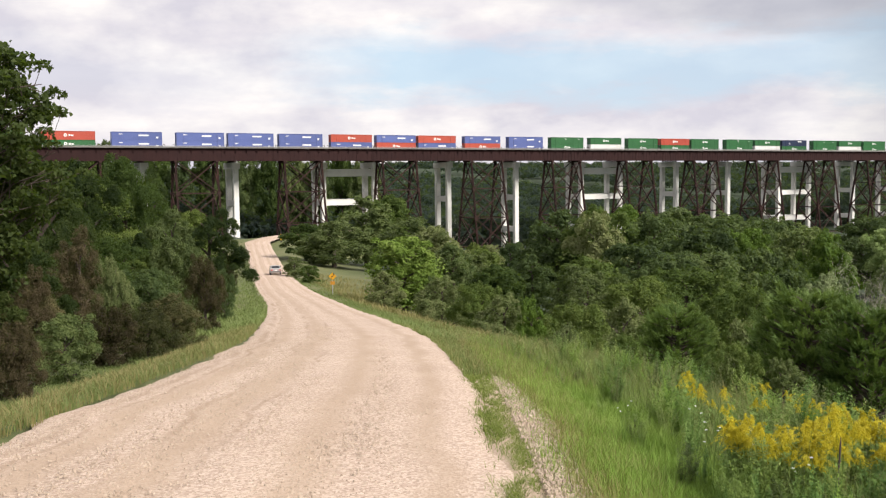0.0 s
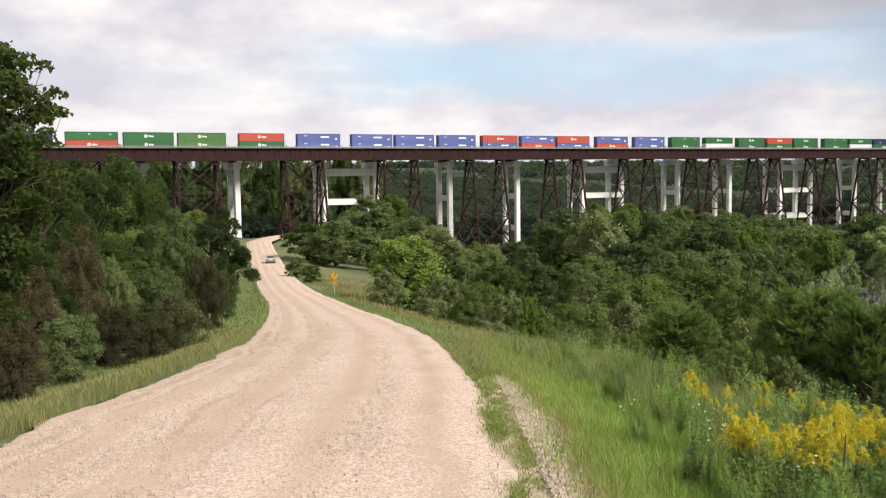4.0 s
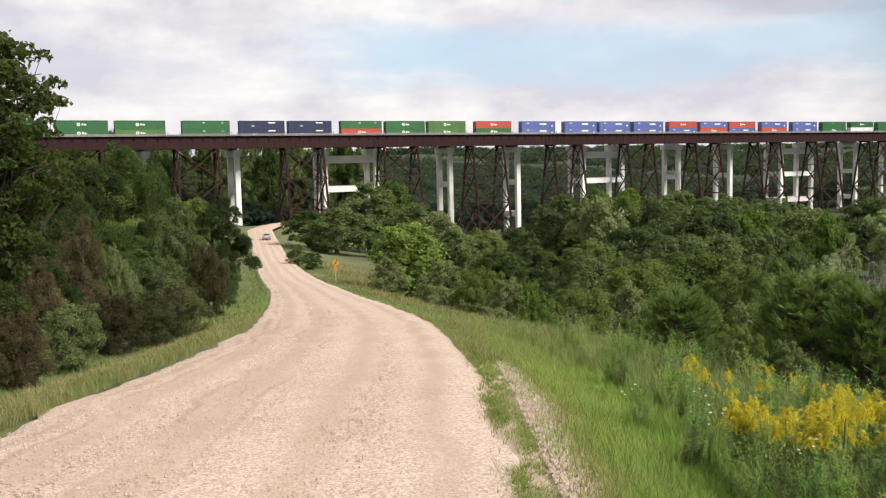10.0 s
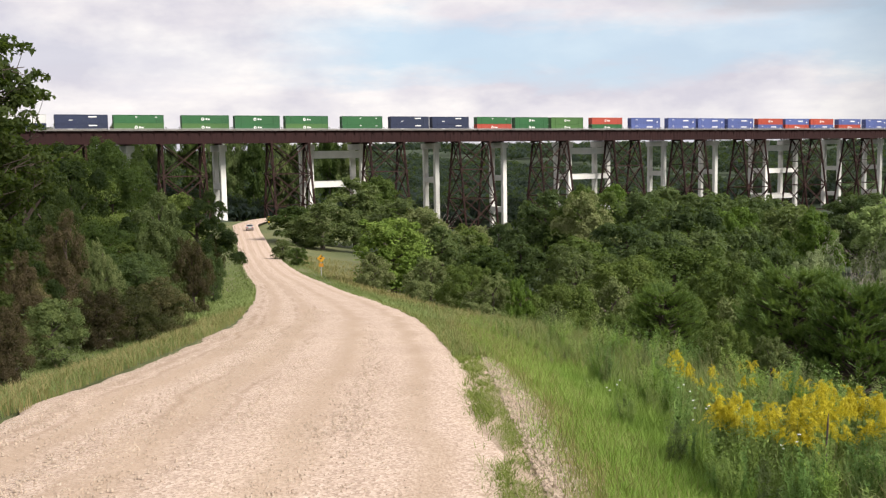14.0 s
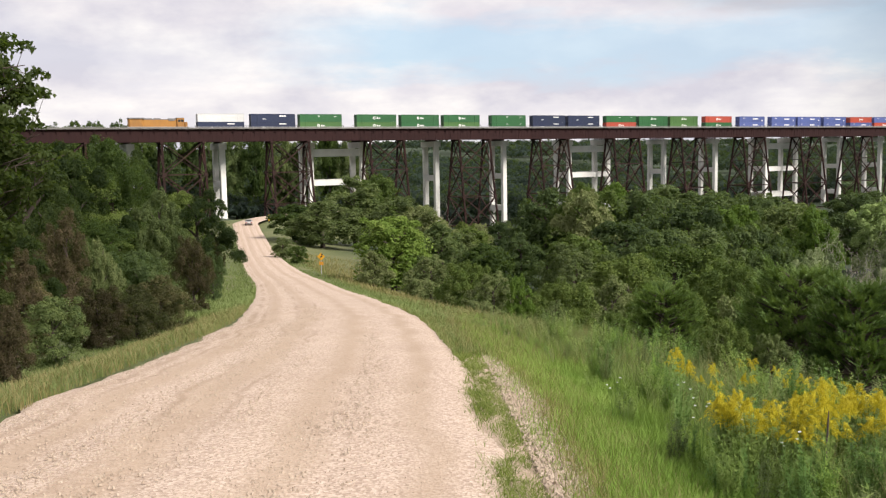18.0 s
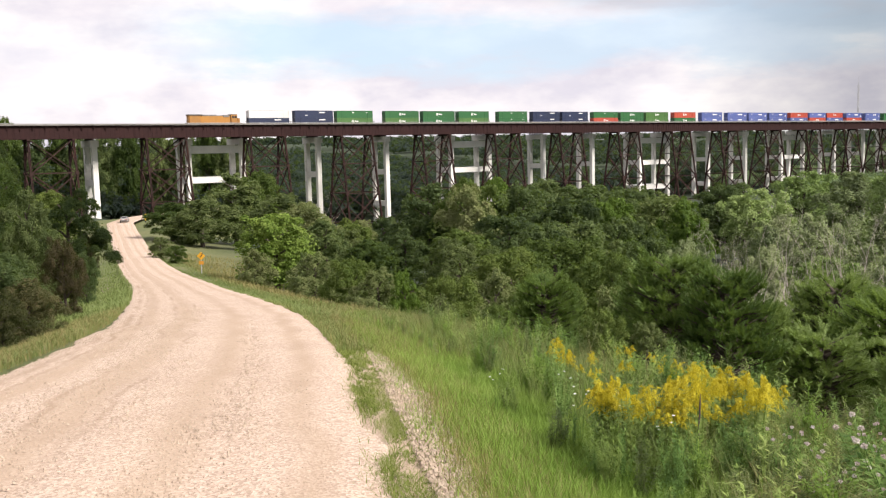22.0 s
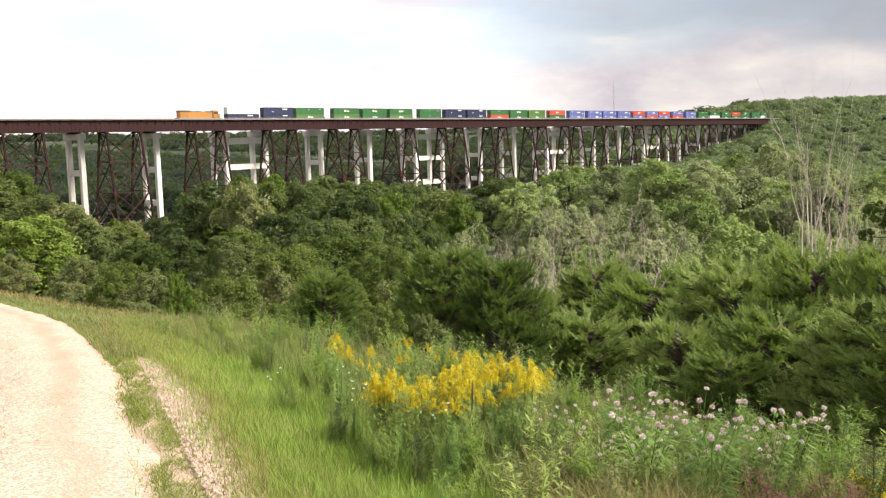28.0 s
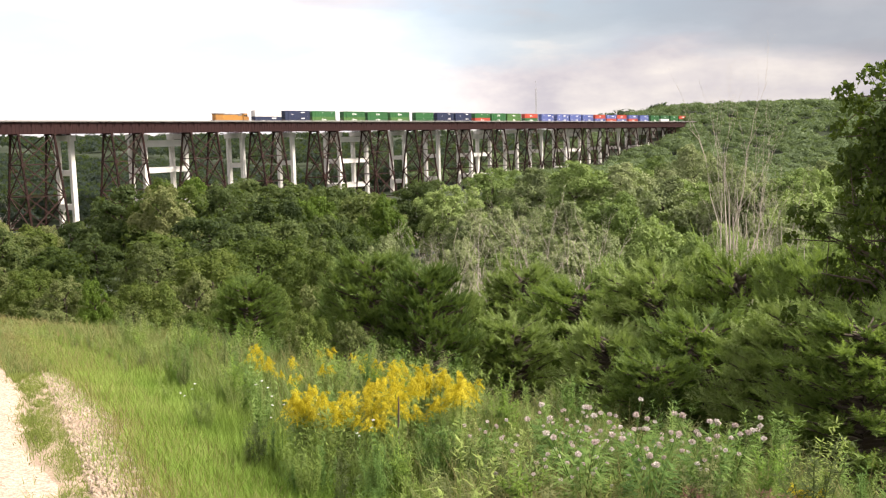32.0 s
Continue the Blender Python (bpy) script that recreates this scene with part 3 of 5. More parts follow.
# ---- train ----
TRACK = 338.3
RAIL_TOP = 10.12
M_BLUE = weathered("container_blue", (0.092, 0.124, 0.320), (0.072, 0.096, 0.240), 0.6, 0.5)
M_GREEN = weathered("container_green", (0.024, 0.120, 0.036), (0.024, 0.088, 0.032), 0.6, 0.5)
M_LIME = weathered("container_light_green", (0.068, 0.160, 0.040), (0.048, 0.112, 0.032), 0.6, 0.5)
M_RED = weathered("container_red", (0.416, 0.068, 0.038), (0.320, 0.056, 0.040), 0.6, 0.5)
M_NAVY = weathered("container_navy", (0.018, 0.027, 0.068), (0.016, 0.024, 0.048), 0.6, 0.5)
M_WHITE = weathered("container_white", (0.640, 0.640, 0.624), (0.480, 0.464, 0.440), 0.6, 0.5)
M_WELL = weathered("wellcar_steel", (0.09, 0.075, 0.065), (0.05, 0.04, 0.035), 0.8, 0.7)
M_MARK = plain("white_marking", (0.82, 0.82, 0.80), 0.6)
M_LOCO = weathered("locomotive_yellow", (0.36, 0.165, 0.03), (0.19, 0.095, 0.035), 0.8, 0.5)
M_LOCO_GREY = weathered("locomotive_grey", (0.16, 0.15, 0.14), (0.09, 0.08, 0.08), 0.8, 0.6)
M_GLASS = plain("dark_window", (0.02, 0.025, 0.03), 0.1)
M_REDSTRIPE = plain("red_stripe", (0.5, 0.05, 0.03), 0.5)
BOX_LONG, BOX_TALL, BOX_WIDE = 16.6, 2.9, 2.59


def build_container(colour, word, mat, mark):
    """A 53-foot ribbed container with corner posts, doors and markings. Its middle stands on z = 0."""
    root = thing("container", f"{word} ribbed steel shipping container riding in a well car", "container", "containers of the train")
    half, wide = BOX_LONG / 2, BOX_WIDE / 2
    sh = Shape()
    sh.box(-half + 0.1, half - 0.1, -wide + 0.05, wide - 0.05, 0.12, BOX_TALL - 0.06)
    for k in range(32):
        x = -half + 0.45 + k * (BOX_LONG - 0.9) / 31
        for y in (-wide + 0.03, wide - 0.03):
            sh.box(x - 0.11, x + 0.11, y - 0.025, y + 0.025, 0.25, BOX_TALL - 0.16)
    part("body", sh, mat, root)
    for y in (-wide, wide):
        part("top_rail", Shape().box(-half, half, y - 0.06, y + 0.06, BOX_TALL - 0.14, BOX_TALL), mat, root)
        part("bottom_rail", Shape().box(-half, half, y - 0.06, y + 0.06, 0.0, 0.2), mat, root)
        for x in (-half, half, -6.1, 6.1):
            part("corner_post", Shape().box(x - 0.09, x + 0.09, y - 0.075, y + 0.075, 0.0, BOX_TALL), mat, root)
    door = part("door", Shape().box(half - 0.09, half - 0.02, -wide + 0.1, wide - 0.1, 0.2, BOX_TALL - 0.16), mat, root)
    for y in (-0.7, -0.3, 0.3, 0.7):
        part("lock_bar", Shape().box(half - 0.02, half + 0.03, y - 0.025, y + 0.025, 0.25, BOX_TALL - 0.2), M_RAIL, door)
    y = -wide - 0.012
    if mark == "round":
        sh = Shape()
        ring = [(0.55 * math.cos(a * math.pi / 10), 0.55 * math.sin(a * math.pi / 10)) for a in range(20)]
        for i in range(20):
            (a, b), (c, d) = ring[i], ring[(i + 1) % 20]
            sh.face((-1.0 + a, y - 0.02, 1.55 + b), (-1.0 + c, y - 0.02, 1.55 + d), (-1.0 + c * 0.45, y - 0.02, 1.55 + d * 0.45), (-1.0 + a * 0.45, y - 0.02, 1.55 + b * 0.45))
        part("round_mark", sh, M_MARK, root, "white ring mark")
        part("lettering", Shape().box(0.0, 0.55, y - 0.03, y, 1.25, 1.85).box(0.75, 1.5, y - 0.03, y, 1.25, 1.7), M_MARK, root)
    elif mark == "long":
        part("lettering", Shape().box(0.5, 3.9, y - 0.03, y, 1.45, 1.95), M_MARK, root)
        part("number_bar", Shape().box(-6.0, -4.8, y - 0.03, y, 1.95, 2.2), M_MARK, root)
        part("number_bar", Shape().box(6.4, 7.1, y - 0.03, y, 0.7, 1.3), M_MARK, root)
    elif mark == "high":
        part("lettering", Shape().box(2.2, 4.9, y - 0.03, y, 1.95, 2.35), M_MARK, root)
        part("number_bar", Shape().box(-4.0, -2.9, y - 0.03, y, 0.9, 1.15), M_MARK, root)
    else:
        part("number_bar", Shape().box(-1.2, -0.5, y - 0.03, y, 2.0, 2.3), M_MARK, root)
        part("number_bar", Shape().box(5.4, 6.3, y - 0.03, y, 2.0, 2.2), M_MARK, root)
    return root


def build_wheelset(parent, x):
    bogie = part("bogie", Shape().box(x - 1.25, x + 1.25, -1.15, -0.95, 0.3, 0.75).box(x - 1.25, x + 1.25, 0.95, 1.15, 0.3, 0.75).box(x - 0.25, x + 0.25, -0.95, 0.95, 0.35, 0.7), M_WELL, parent)
    for dx in (-0.85, 0.85):
        for y in (-0.72, 0.72):
            part("wheel", Shape().tube([(x + dx, y - 0.07, 0.45), (x + dx, y + 0.07, 0.45)], [0.45, 0.45], 14), M_WELL, bogie)


def build_well_car():
    """A well car: deep sides, end platforms with rails, trucks at both ends. Rail top is z = 0."""
    root = thing("well_car", "dark weathered well car carrying stacked containers", "rail car", "well cars of the train")
    sh = Shape()
    for y in (-1.45, 1.45):
        sh.box(-8.3, 8.3, y - 0.06, y + 0.06, 0.32, 1.25)
        sh.box(-8.3, 8.3, y - 0.12, y + 0.12, 1.15, 1.3)
        for k in range(12):
            x = -7.9 + k * 15.8 / 11
            sh.box(x - 0.07, x + 0.07, y - 0.11, y + 0.11, 0.32, 1.15)
    part("side_sill", sh, M_WELL, root)
    part("floor", Shape().box(-8.3, 8.3, -1.39, 1.39, 0.25, 0.33), M_WELL, root)
    for e in (-1, 1):
        a, b = sorted((e * 8.35, e * 10.3))
        part("end_platform", Shape().box(a, b, -1.3, 1.3, 0.85, 1.2), M_WELL, root)
        part("hand_brake", Shape().box(e * 9.2 - 0.08, e * 9.2 + 0.08, -1.0, -0.84, 1.2, 2.0).box(e * 9.2 - 0.05, e * 9.2 + 0.05, -1.0, 1.0, 1.9, 2.0), M_WELL, root)
        build_wheelset(root, e * 9.1)
    return root


def build_locomotive():
    """A six-axle diesel locomotive, cab to the rear of the film's train. Its rail height is z = 0."""
    root = thing("locomotive", "yellow and grey diesel locomotive at the train's end", "locomotive")
    part("frame_sill", Shape().box(-10.6, 10.6, -1.5, 1.5, 1.15, 1.5, 0.2), M_LOCO_GREY, root)
    hood = part("hood", Shape().box(-7.0, 8.4, -0.95, 0.95, 1.5, 3.95, 0.12), M_LOCO, root)
    part("hood_roof", Shape().box(-6.4, 4.9, -0.97, 0.97, 3.952, 4.2, 0.25), M_LOCO_GREY, hood, "dark sooty roof")
    part("radiator", Shape().box(4.9, 9.9, -1.35, 1.35, 1.52, 4.55, 0.35), M_LOCO, root)
    part("radiator_wing", Shape().box(4.6, 10.0, -1.6, 1.6, 4.2, 4.6, 0.2), M_LOCO_GREY, root, "grey radiator roof")
    cab = part("cab", Shape().box(-9.0, -6.4, -1.5, 1.5, 1.5, 4.5, 0.18), M_LOCO, root)
    part("cab_roof", Shape().box(-9.1, -6.3, -1.5, 1.5, 4.5, 4.66, 0.3), M_LOCO_GREY, cab)
    for y in (-1.52, 1.52):
        part("window", Shape().box(-8.7, -7.8, y - 0.02, y + 0.02, 3.2, 4.0).box(-7.6, -6.8, y - 0.02, y + 0.02, 3.2, 4.0), M_GLASS, cab)
    part("nose", Shape().box(-10.2, -9.0, -1.2, 1.2, 1.5, 3.2, 0.35), M_LOCO, root)
    part("exhaust_stack", Shape().box(-1.0, 1.2, -0.6, 0.6, 4.2, 4.5, 0.1), M_LOCO_GREY, hood)
    part("fan_housing", Shape().box(2.0, 4.2, -0.8, 0.8, 4.2, 4.45, 0.1), M_LOCO_GREY, hood)
    part("intake", Shape().box(-5.8, -3.6, -1.1, 1.1, 3.6, 4.4, 0.1), M_LOCO_GREY, hood)
    part("stripe", Shape().box(-10.5, 10.5, -1.53, -1.5, 1.2, 1.34), M_REDSTRIPE, root, "red stripe")
    for k in range(9):
        x = -3.2 + k * 0.95
        part("hood_door", Shape().box(x, x + 0.88, -0.985, -0.95, 1.7, 3.5), M_LOCO, hood)
    part("lettering", Shape().box(-2.0, 3.6, -1.01, -0.99, 2.5, 3.2), M_REDSTRIPE, hood)
    part("fuel_tank", Shape().box(-3.2, 3.2, -1.45, 1.45, 0.45, 1.12, 0.25), M_LOCO_GREY, root)
    for k in range(9):
        x = -6.2 + k * 2.0
        part("railing_post", Shape().box(x - 0.025, x + 0.025, -1.47, -1.42, 1.5, 2.5), M_RAIL, root)
    part("handrail", Shape().box(-6.4, 10.2, -1.47, -1.42, 2.46, 2.52), M_RAIL, root)
    for e in (-1, 1):
        truck = part("truck", Shape().box(e * 6.8 - 2.6, e * 6.8 + 2.6, -1.3, -1.1, 0.45, 0.95).box(e * 6.8 - 2.6, e * 6.8 + 2.6, 1.1, 1.3, 0.45, 0.95), M_LOCO_GREY, root)
        for dx in (-2.0, 0.0, 2.0):
            for y in (-0.75, 0.75):
                part("wheel", Shape().tube([(e * 6.8 + dx, y - 0.08, 0.53), (e * 6.8 + dx, y + 0.08, 0.53)], [0.53, 0.53], 16), M_WELL, truck)
        part("coupler", Shape().box(*sorted((e * 10.6, e * 11.3)), -0.15, 0.15, 0.75, 1.05), M_WELL, root)
    return root


KINDS = {"G": ("green", M_GREEN, "round"), "g": ("plain green", M_GREEN, "bars"), "L": ("light green", M_LIME, "round"), "B": ("blue", M_BLUE, "long"),
         "R": ("orange-red", M_RED, "round"), "N": ("navy blue", M_NAVY, "high"), "W": ("white", M_WHITE, "high")}
MASTERS = {}
# place of each stack's rear end from the locomotive's rear, upper and lower container
STACKS = ((24.2, "WN"), (43.6, "NN"), (62.2, "gL"), (85.2, "GL"), (104.2, "GG"), (123.2, "GL"), (145.8, "gg"), (166.2, "NN"), (184.6, "NN"),
          (205.3, "gR"), (223.9, "GG"), (242.3, "LL"), (264.0, "RG"), (286.0, "BB"), (307.7, "BB"), (326.0, "BB"), (345.0, "BB"), (365.2, "RB"),
          (384.0, "BR"), (402.0, "RB"), (423.0, "BR"), (444.0, "BB"), (465.1, "gG"), (485.7, "GW"), (506.4, "GG"), (525.2, "RG"), (543.3, "GG"),
          (565.1, "gG"), (583.6, "GW"), (601.9, "NG"), (623.7, "gG"), (642.2, "GW"), (660.7, "GG"), (681.9, "RG"), (700.4, "GG"), (718.9, "BB"),
          (740.5, "GG"), (759.0, "gG"))
CARS = []


def place(master_key, maker):
    """The first call builds; later ones copy."""
    if master_key not in MASTERS:
        MASTERS[master_key] = maker()
        return MASTERS[master_key]
    return copy_thing(MASTERS[master_key], Matrix())


LOCO = build_locomotive()
CARS.append((LOCO, 10.4, 0.0, 180.0))
for _at, _pair in STACKS:
    CARS.append((place("well", build_well_car), _at + 8.3, 0.0, 0.0))
    for _level, _kind in enumerate(reversed(_pair)):
        _word, _mat, _mark = KINDS[_kind]
        CARS.append((place(_kind, lambda: build_container(_kind, _word, _mat, _mark)), _at + 8.3, 0.36 + _level * 2.91, 0.0))

# ---- trees and shrubs ----
def leaf_cloud(rng, centres, radii, count, size, squash=0.8, hang=0.2, loose=0.42, corners=3):
    """Loose three- or four-cornered leaves over a set of lobes: dense at the skin, turned every way, tilted outward."""
    centres, radii = np.asarray(centres, float), np.asarray(radii, float)
    pick = rng.choice(len(centres), count, p=radii**2 / (radii**2).sum())
    way = rng.normal(size=(count, 3))
    way /= np.linalg.norm(way, axis=1)[:, None]
    way[:, 2] = np.where(way[:, 2] < -0.35, -way[:, 2], way[:, 2])
    depth = 1 - 0.42 * rng.random(count) ** 1.6 + 0.16 * rng.normal(size=count) * (rng.random(count) < 0.25)
    at = centres[pick] + way * (radii[pick] * depth)[:, None] * np.array([1, 1, squash])
    normal = way * (1.57 - loose) + rng.normal(size=(count, 3)) * loose + np.array([0, 0, 0.3])
    normal /= np.linalg.norm(normal, axis=1)[:, None]
    side = np.cross(normal, rng.normal(size=(count, 3)))
    side /= np.linalg.norm(side, axis=1)[:, None]
    up = np.cross(normal, side)
    s = (size * (0.55 + 0.9 * rng.random(count)))[:, None]
    tip = up * s * 1.15
    wide = side * s * 0.55
    droop = np.array([0, 0, -1]) * s * hang
    if corners == 4:
        return np.stack([at - tip * 0.7, at + wide, at + tip * 0.7 + droop, at - wide], 1)
    return np.stack([at - tip * 0.5 - wide, at + tip + droop, at - tip * 0.4 + wide], 1)


def limbs(sh, rng, base, tip, radius, forks, depth, sides=6):
    """Tapered, slightly crooked limbs that fork."""
    base, tip = Vector(base), Vector(tip)
    bend = Vector(rng.normal(size=3)) * (tip - base).length * 0.07
    mid = base.lerp(tip, 0.5) + bend
    sh.tube([base, mid, tip], [radius, radius * 0.75, radius * 0.45], sides, cap=False)
    if depth <= 0:
        return
    for _ in range(forks):
        start = mid.lerp(tip, 0.1 + 0.9 * rng.random())
        out = Vector(rng.normal(size=3))
        out.z = abs(out.z) * 0.7 + 0.35
        end = start + ((tip - base).normalized() * 0.6 + out.normalized() * 0.8) * (tip - base).length * (0.45 + 0.25 * rng.random())
        limbs(sh, rng, start, end, radius * 0.42, forks, depth - 1, max(sides - 1, 4))


def build_broadleaf(seed, mat, count, size, name="tree", lobes=11, low=0.28, label="", category="tree", group="", aspect=2.4):
    """A tree of crown radius 1 and the given slimness, set to height 1 (scaled when placed): trunk, limbs,
    and a crown of leaves on uneven lobes that carry smaller clumps."""
    rng = np.random.default_rng(seed)
    root = thing(name, label, category, group)
    sh = Shape()
    sh.tube([(0, 0, -0.06), (0.02, 0.01, 0.2), (0.0, 0.03, 0.5), (0.03, 0.0, 0.8)], [0.07, 0.055, 0.04, 0.015], 8)
    for k in range(9):
        a = k * 2.4 + rng.random()
        z = low + 0.10 + (0.72 - low) / 9 * k
        reach = 0.48 - 0.03 * k
        sh.tube([(0, 0.02, z), (0.45 * reach * math.cos(a), 0.45 * reach * math.sin(a), z + 0.06), (reach * math.cos(a), reach * math.sin(a), z + 0.12)], [0.022, 0.014, 0.005], 5)
    part("trunk", sh, M_BARK, root)
    centres, radii = [], []
    for k in range(lobes):
        u = (k + 0.5) / lobes
        z = low + (0.86 - low) * u
        span = math.sin(math.pi * (0.16 + 0.74 * u)) ** 0.7
        a = k * 2.4 + rng.random() * 0.9
        r = (0.30 + 0.36 * rng.random()) * span
        centres.append((r * math.cos(a), r * math.sin(a), z * aspect))
        radii.append((0.30 + 0.20 * rng.random()) * (0.55 + 0.55 * span))
    centres.append((0.05 * rng.normal(), 0.05 * rng.normal(), 0.9 * aspect))
    radii.append(0.24)
    small, small_r = [], []
    for c, r in zip(centres, radii):
        for _ in range(9):
            d = rng.normal(size=3)
            d /= np.linalg.norm(d)
            d[2] = abs(d[2]) * 1.25 - 0.35
            small.append(np.array(c) + d * r * (0.66 + 0.62 * rng.random() ** 1.3))
            small_r.append(r * (0.20 + 0.26 * rng.random() ** 1.4))
    quads = [leaf_cloud(rng, small, small_r, int(count * 0.86), size, 1.15, 0.2, 0.55), leaf_cloud(rng, centres, radii, int(count * 0.14), size * 1.15, 0.95, 0.2, 0.6)]
    quads = np.concatenate(quads)
    quads[:, :, 2] = np.maximum(quads[:, :, 2] / aspect, 0.01)
    quads[:, :, 2] /= np.percentile(quads[:, :, 2], 99.95)
    part("crown", quads_mesh("crown", quads, mat), mat, root)
    return root


def build_open_tree(seed, mat, label, low, aspect, leaf, bunch_leaves=34, count=46):
    """A tree of crown radius 1 and height 1 whose crown shows sky between bunches of large leaves on forking limbs."""
    rng = np.random.default_rng(seed)
    root = thing("tree", label, "tree", "trees beside the road")
    sh = Shape()
    sh.tube([(0, 0, -0.06 * aspect), (0.03, 0.02, 0.3 * aspect), (-0.02, 0.0, 0.6 * aspect), (0.02, 0.02, 0.92 * aspect)], [0.085, 0.065, 0.045, 0.012], 8)
    bunches, sizes = [], []
    for k in range(count):
        u = (k + rng.random()) / count
        z = (low + (0.93 - low) * u) * aspect
        a = k * 2.39996 + rng.normal() * 0.3
        reach = math.sin(math.pi * (0.20 + 0.66 * u)) ** 0.8 * (0.62 + 0.42 * rng.random())
        base = np.array([0.0, 0.01, z - 0.12 * aspect * (1 - u)])
        tip = np.array([reach * math.cos(a), reach * math.sin(a), z + 0.22 * reach])
        mid = (base + tip) / 2 + np.array([0, 0, 0.10 * reach]) + rng.normal(size=3) * 0.04
        sh.tube([tuple(base), tuple(mid), tuple(tip)], [0.020, 0.013, 0.004], 5, cap=False)
        for _ in range(7):
            t = 0.30 + 0.75 * rng.random()
            at = base + (tip - base) * t + rng.normal(size=3) * 0.13 * (0.5 + reach)
            sh.tube([tuple(base + (tip - base) * t * 0.85), tuple(at)], [0.006, 0.003], 4, cap=False)
            bunches.append(at)
            sizes.append(0.075 + 0.085 * rng.random())
    leaves = leaf_cloud(rng, bunches, sizes, bunch_leaves * len(bunches), leaf, 0.8, 0.35, 0.8, 4)
    sh.v = [(x, y, z / aspect) for x, y, z in sh.v]
    leaves[:, :, 2] = np.maximum(leaves[:, :, 2] / aspect, 0.02)
    part("trunk", sh, M_BARK, root)
    part("crown", quads_mesh("crown", leaves, mat), mat, root)
    return root


def build_cedar(seed, mat, label, boughs=380):
    """A red cedar of height 1 and radius 1: rising boughs that carry feathery, upswept plumes; ragged outline."""
    rng = np.random.default_rng(seed)
    root = thing("cedar", label, "cedar tree", "cedars on the slope")
    tall = 2.6
    sh = Shape().tube([(0, 0, -0.02), (0.003, 0, 0.45), (0, 0.003, 0.74)], [0.05, 0.02, 0.003], 7)
    leaves = []
    for b in range(boughs):
        z = 0.01 + 0.92 * (b / boughs) ** 1.1
        a = b * 2.39996 + rng.random() * 0.7
        reach = (1 - z) ** 0.5 * (0.55 + 0.55 * rng.random()) + 0.05
        rise = (0.12 + 0.50 * rng.random()) * reach
        p0 = np.array([0, 0, z * tall])
        p1 = np.array([reach * math.cos(a), reach * math.sin(a), z * tall + rise])
        sh.tube([(p0[0], p0[1], p0[2] / tall), tuple((p0 + p1) / 2 / np.array([1, 1, tall])), (p1[0], p1[1], p1[2] / tall)], [0.007, 0.005, 0.002], 4, cap=False)
        fwd = (p1 - p0) / np.linalg.norm(p1 - p0)
        across = np.array([-math.sin(a), math.cos(a), 0])
        for t in range(16):
            u = 0.40 + 0.64 * rng.random() ** 0.8
            base = p0 + (p1 - p0) * u
            way = fwd * 0.75 + across * rng.normal() * 0.45 + np.array([0, 0, 0.5 * rng.random() - 0.05]) + rng.normal(size=3) * 0.2
            way /= np.linalg.norm(way)
            flat = np.cross(way, rng.normal(size=3) * 0.5 + np.array([0, 0, 1.0]))
            flat /= np.linalg.norm(flat)
            long = (0.09 + 0.10 * rng.random()) * (0.75 + 0.5 * reach)
            n = 20
            v = (np.arange(n) + rng.random(n)) / n
            at = base + way * (long * v)[:, None] + np.array([0, 0, 0.22]) * (long * v * v)[:, None]
            turn = np.where(np.arange(n) % 2 == 0, 1.0, -1.0) * (0.45 + 0.5 * rng.random(n))
            out = way * 0.85 + flat * turn[:, None] + np.array([0, 0, 0.15]) + rng.normal(size=(n, 3)) * 0.2
            out /= np.linalg.norm(out, axis=1)[:, None]
            side = np.cross(out, np.cross(way, flat) + rng.normal(size=(n, 3)) * 0.5)
            side /= np.linalg.norm(side, axis=1)[:, None]
            ln = (long * (0.16 + 0.30 * (1 - v)) * (0.7 + 0.6 * rng.random(n)))[:, None]
            wd = 0.0034 + ln * 0.055
            leaves.append(np.stack([at - side * wd, at + out * ln, at + side * wd], 1))
    leaves = np.concatenate(leaves)
    leaves[:, :, 2] /= tall
    part("trunk", sh, M_BARK, root)
    part("sprays", quads_mesh("sprays", leaves, mat), mat, root)
    return root


def build_dead_tree(seed):
    """A leafless bleached tree of height 1 and crown radius 1 with several forking stems."""
    rng = np.random.default_rng(seed)
    root = thing("dead_tree", "bare bleached dead tree with forking stems", "dead tree", "dead trees in the valley")
    tall = 3.4
    stems = []
    for k in range(5):
        sh = Shape()
        a = k * 1.26 + rng.random()
        lean = 0.35 + 0.65 * rng.random()
        low = Vector((0.06 * math.cos(a), 0.06 * math.sin(a), -0.1))
        mid = Vector((0.30 * lean * math.cos(a), 0.30 * lean * math.sin(a), tall * (0.26 + 0.14 * rng.random())))
        sh.tube([low, low.lerp(mid, 0.5) + Vector((0.04 * rng.normal(), 0.04 * rng.normal(), 0)), mid], [0.055, 0.046, 0.040], 6)
        limbs(sh, rng, mid, (0.9 * lean * math.cos(a + 0.4), 0.9 * lean * math.sin(a + 0.4), tall * (0.62 + 0.25 * rng.random())), 0.036, 2, 4, 5)
        stems.append(sh)
    top = max(v[2] for sh in stems for v in sh.v)
    out = sorted(math.hypot(v[0], v[1]) for sh in stems for v in sh.v)
    out = out[int(len(out) * 0.97)]
    for sh in stems:
        sh.v = [(x / out, y / out, z / top) for x, y, z in sh.v]
        part("stem", sh, M_DEADWOOD, root)
    return root


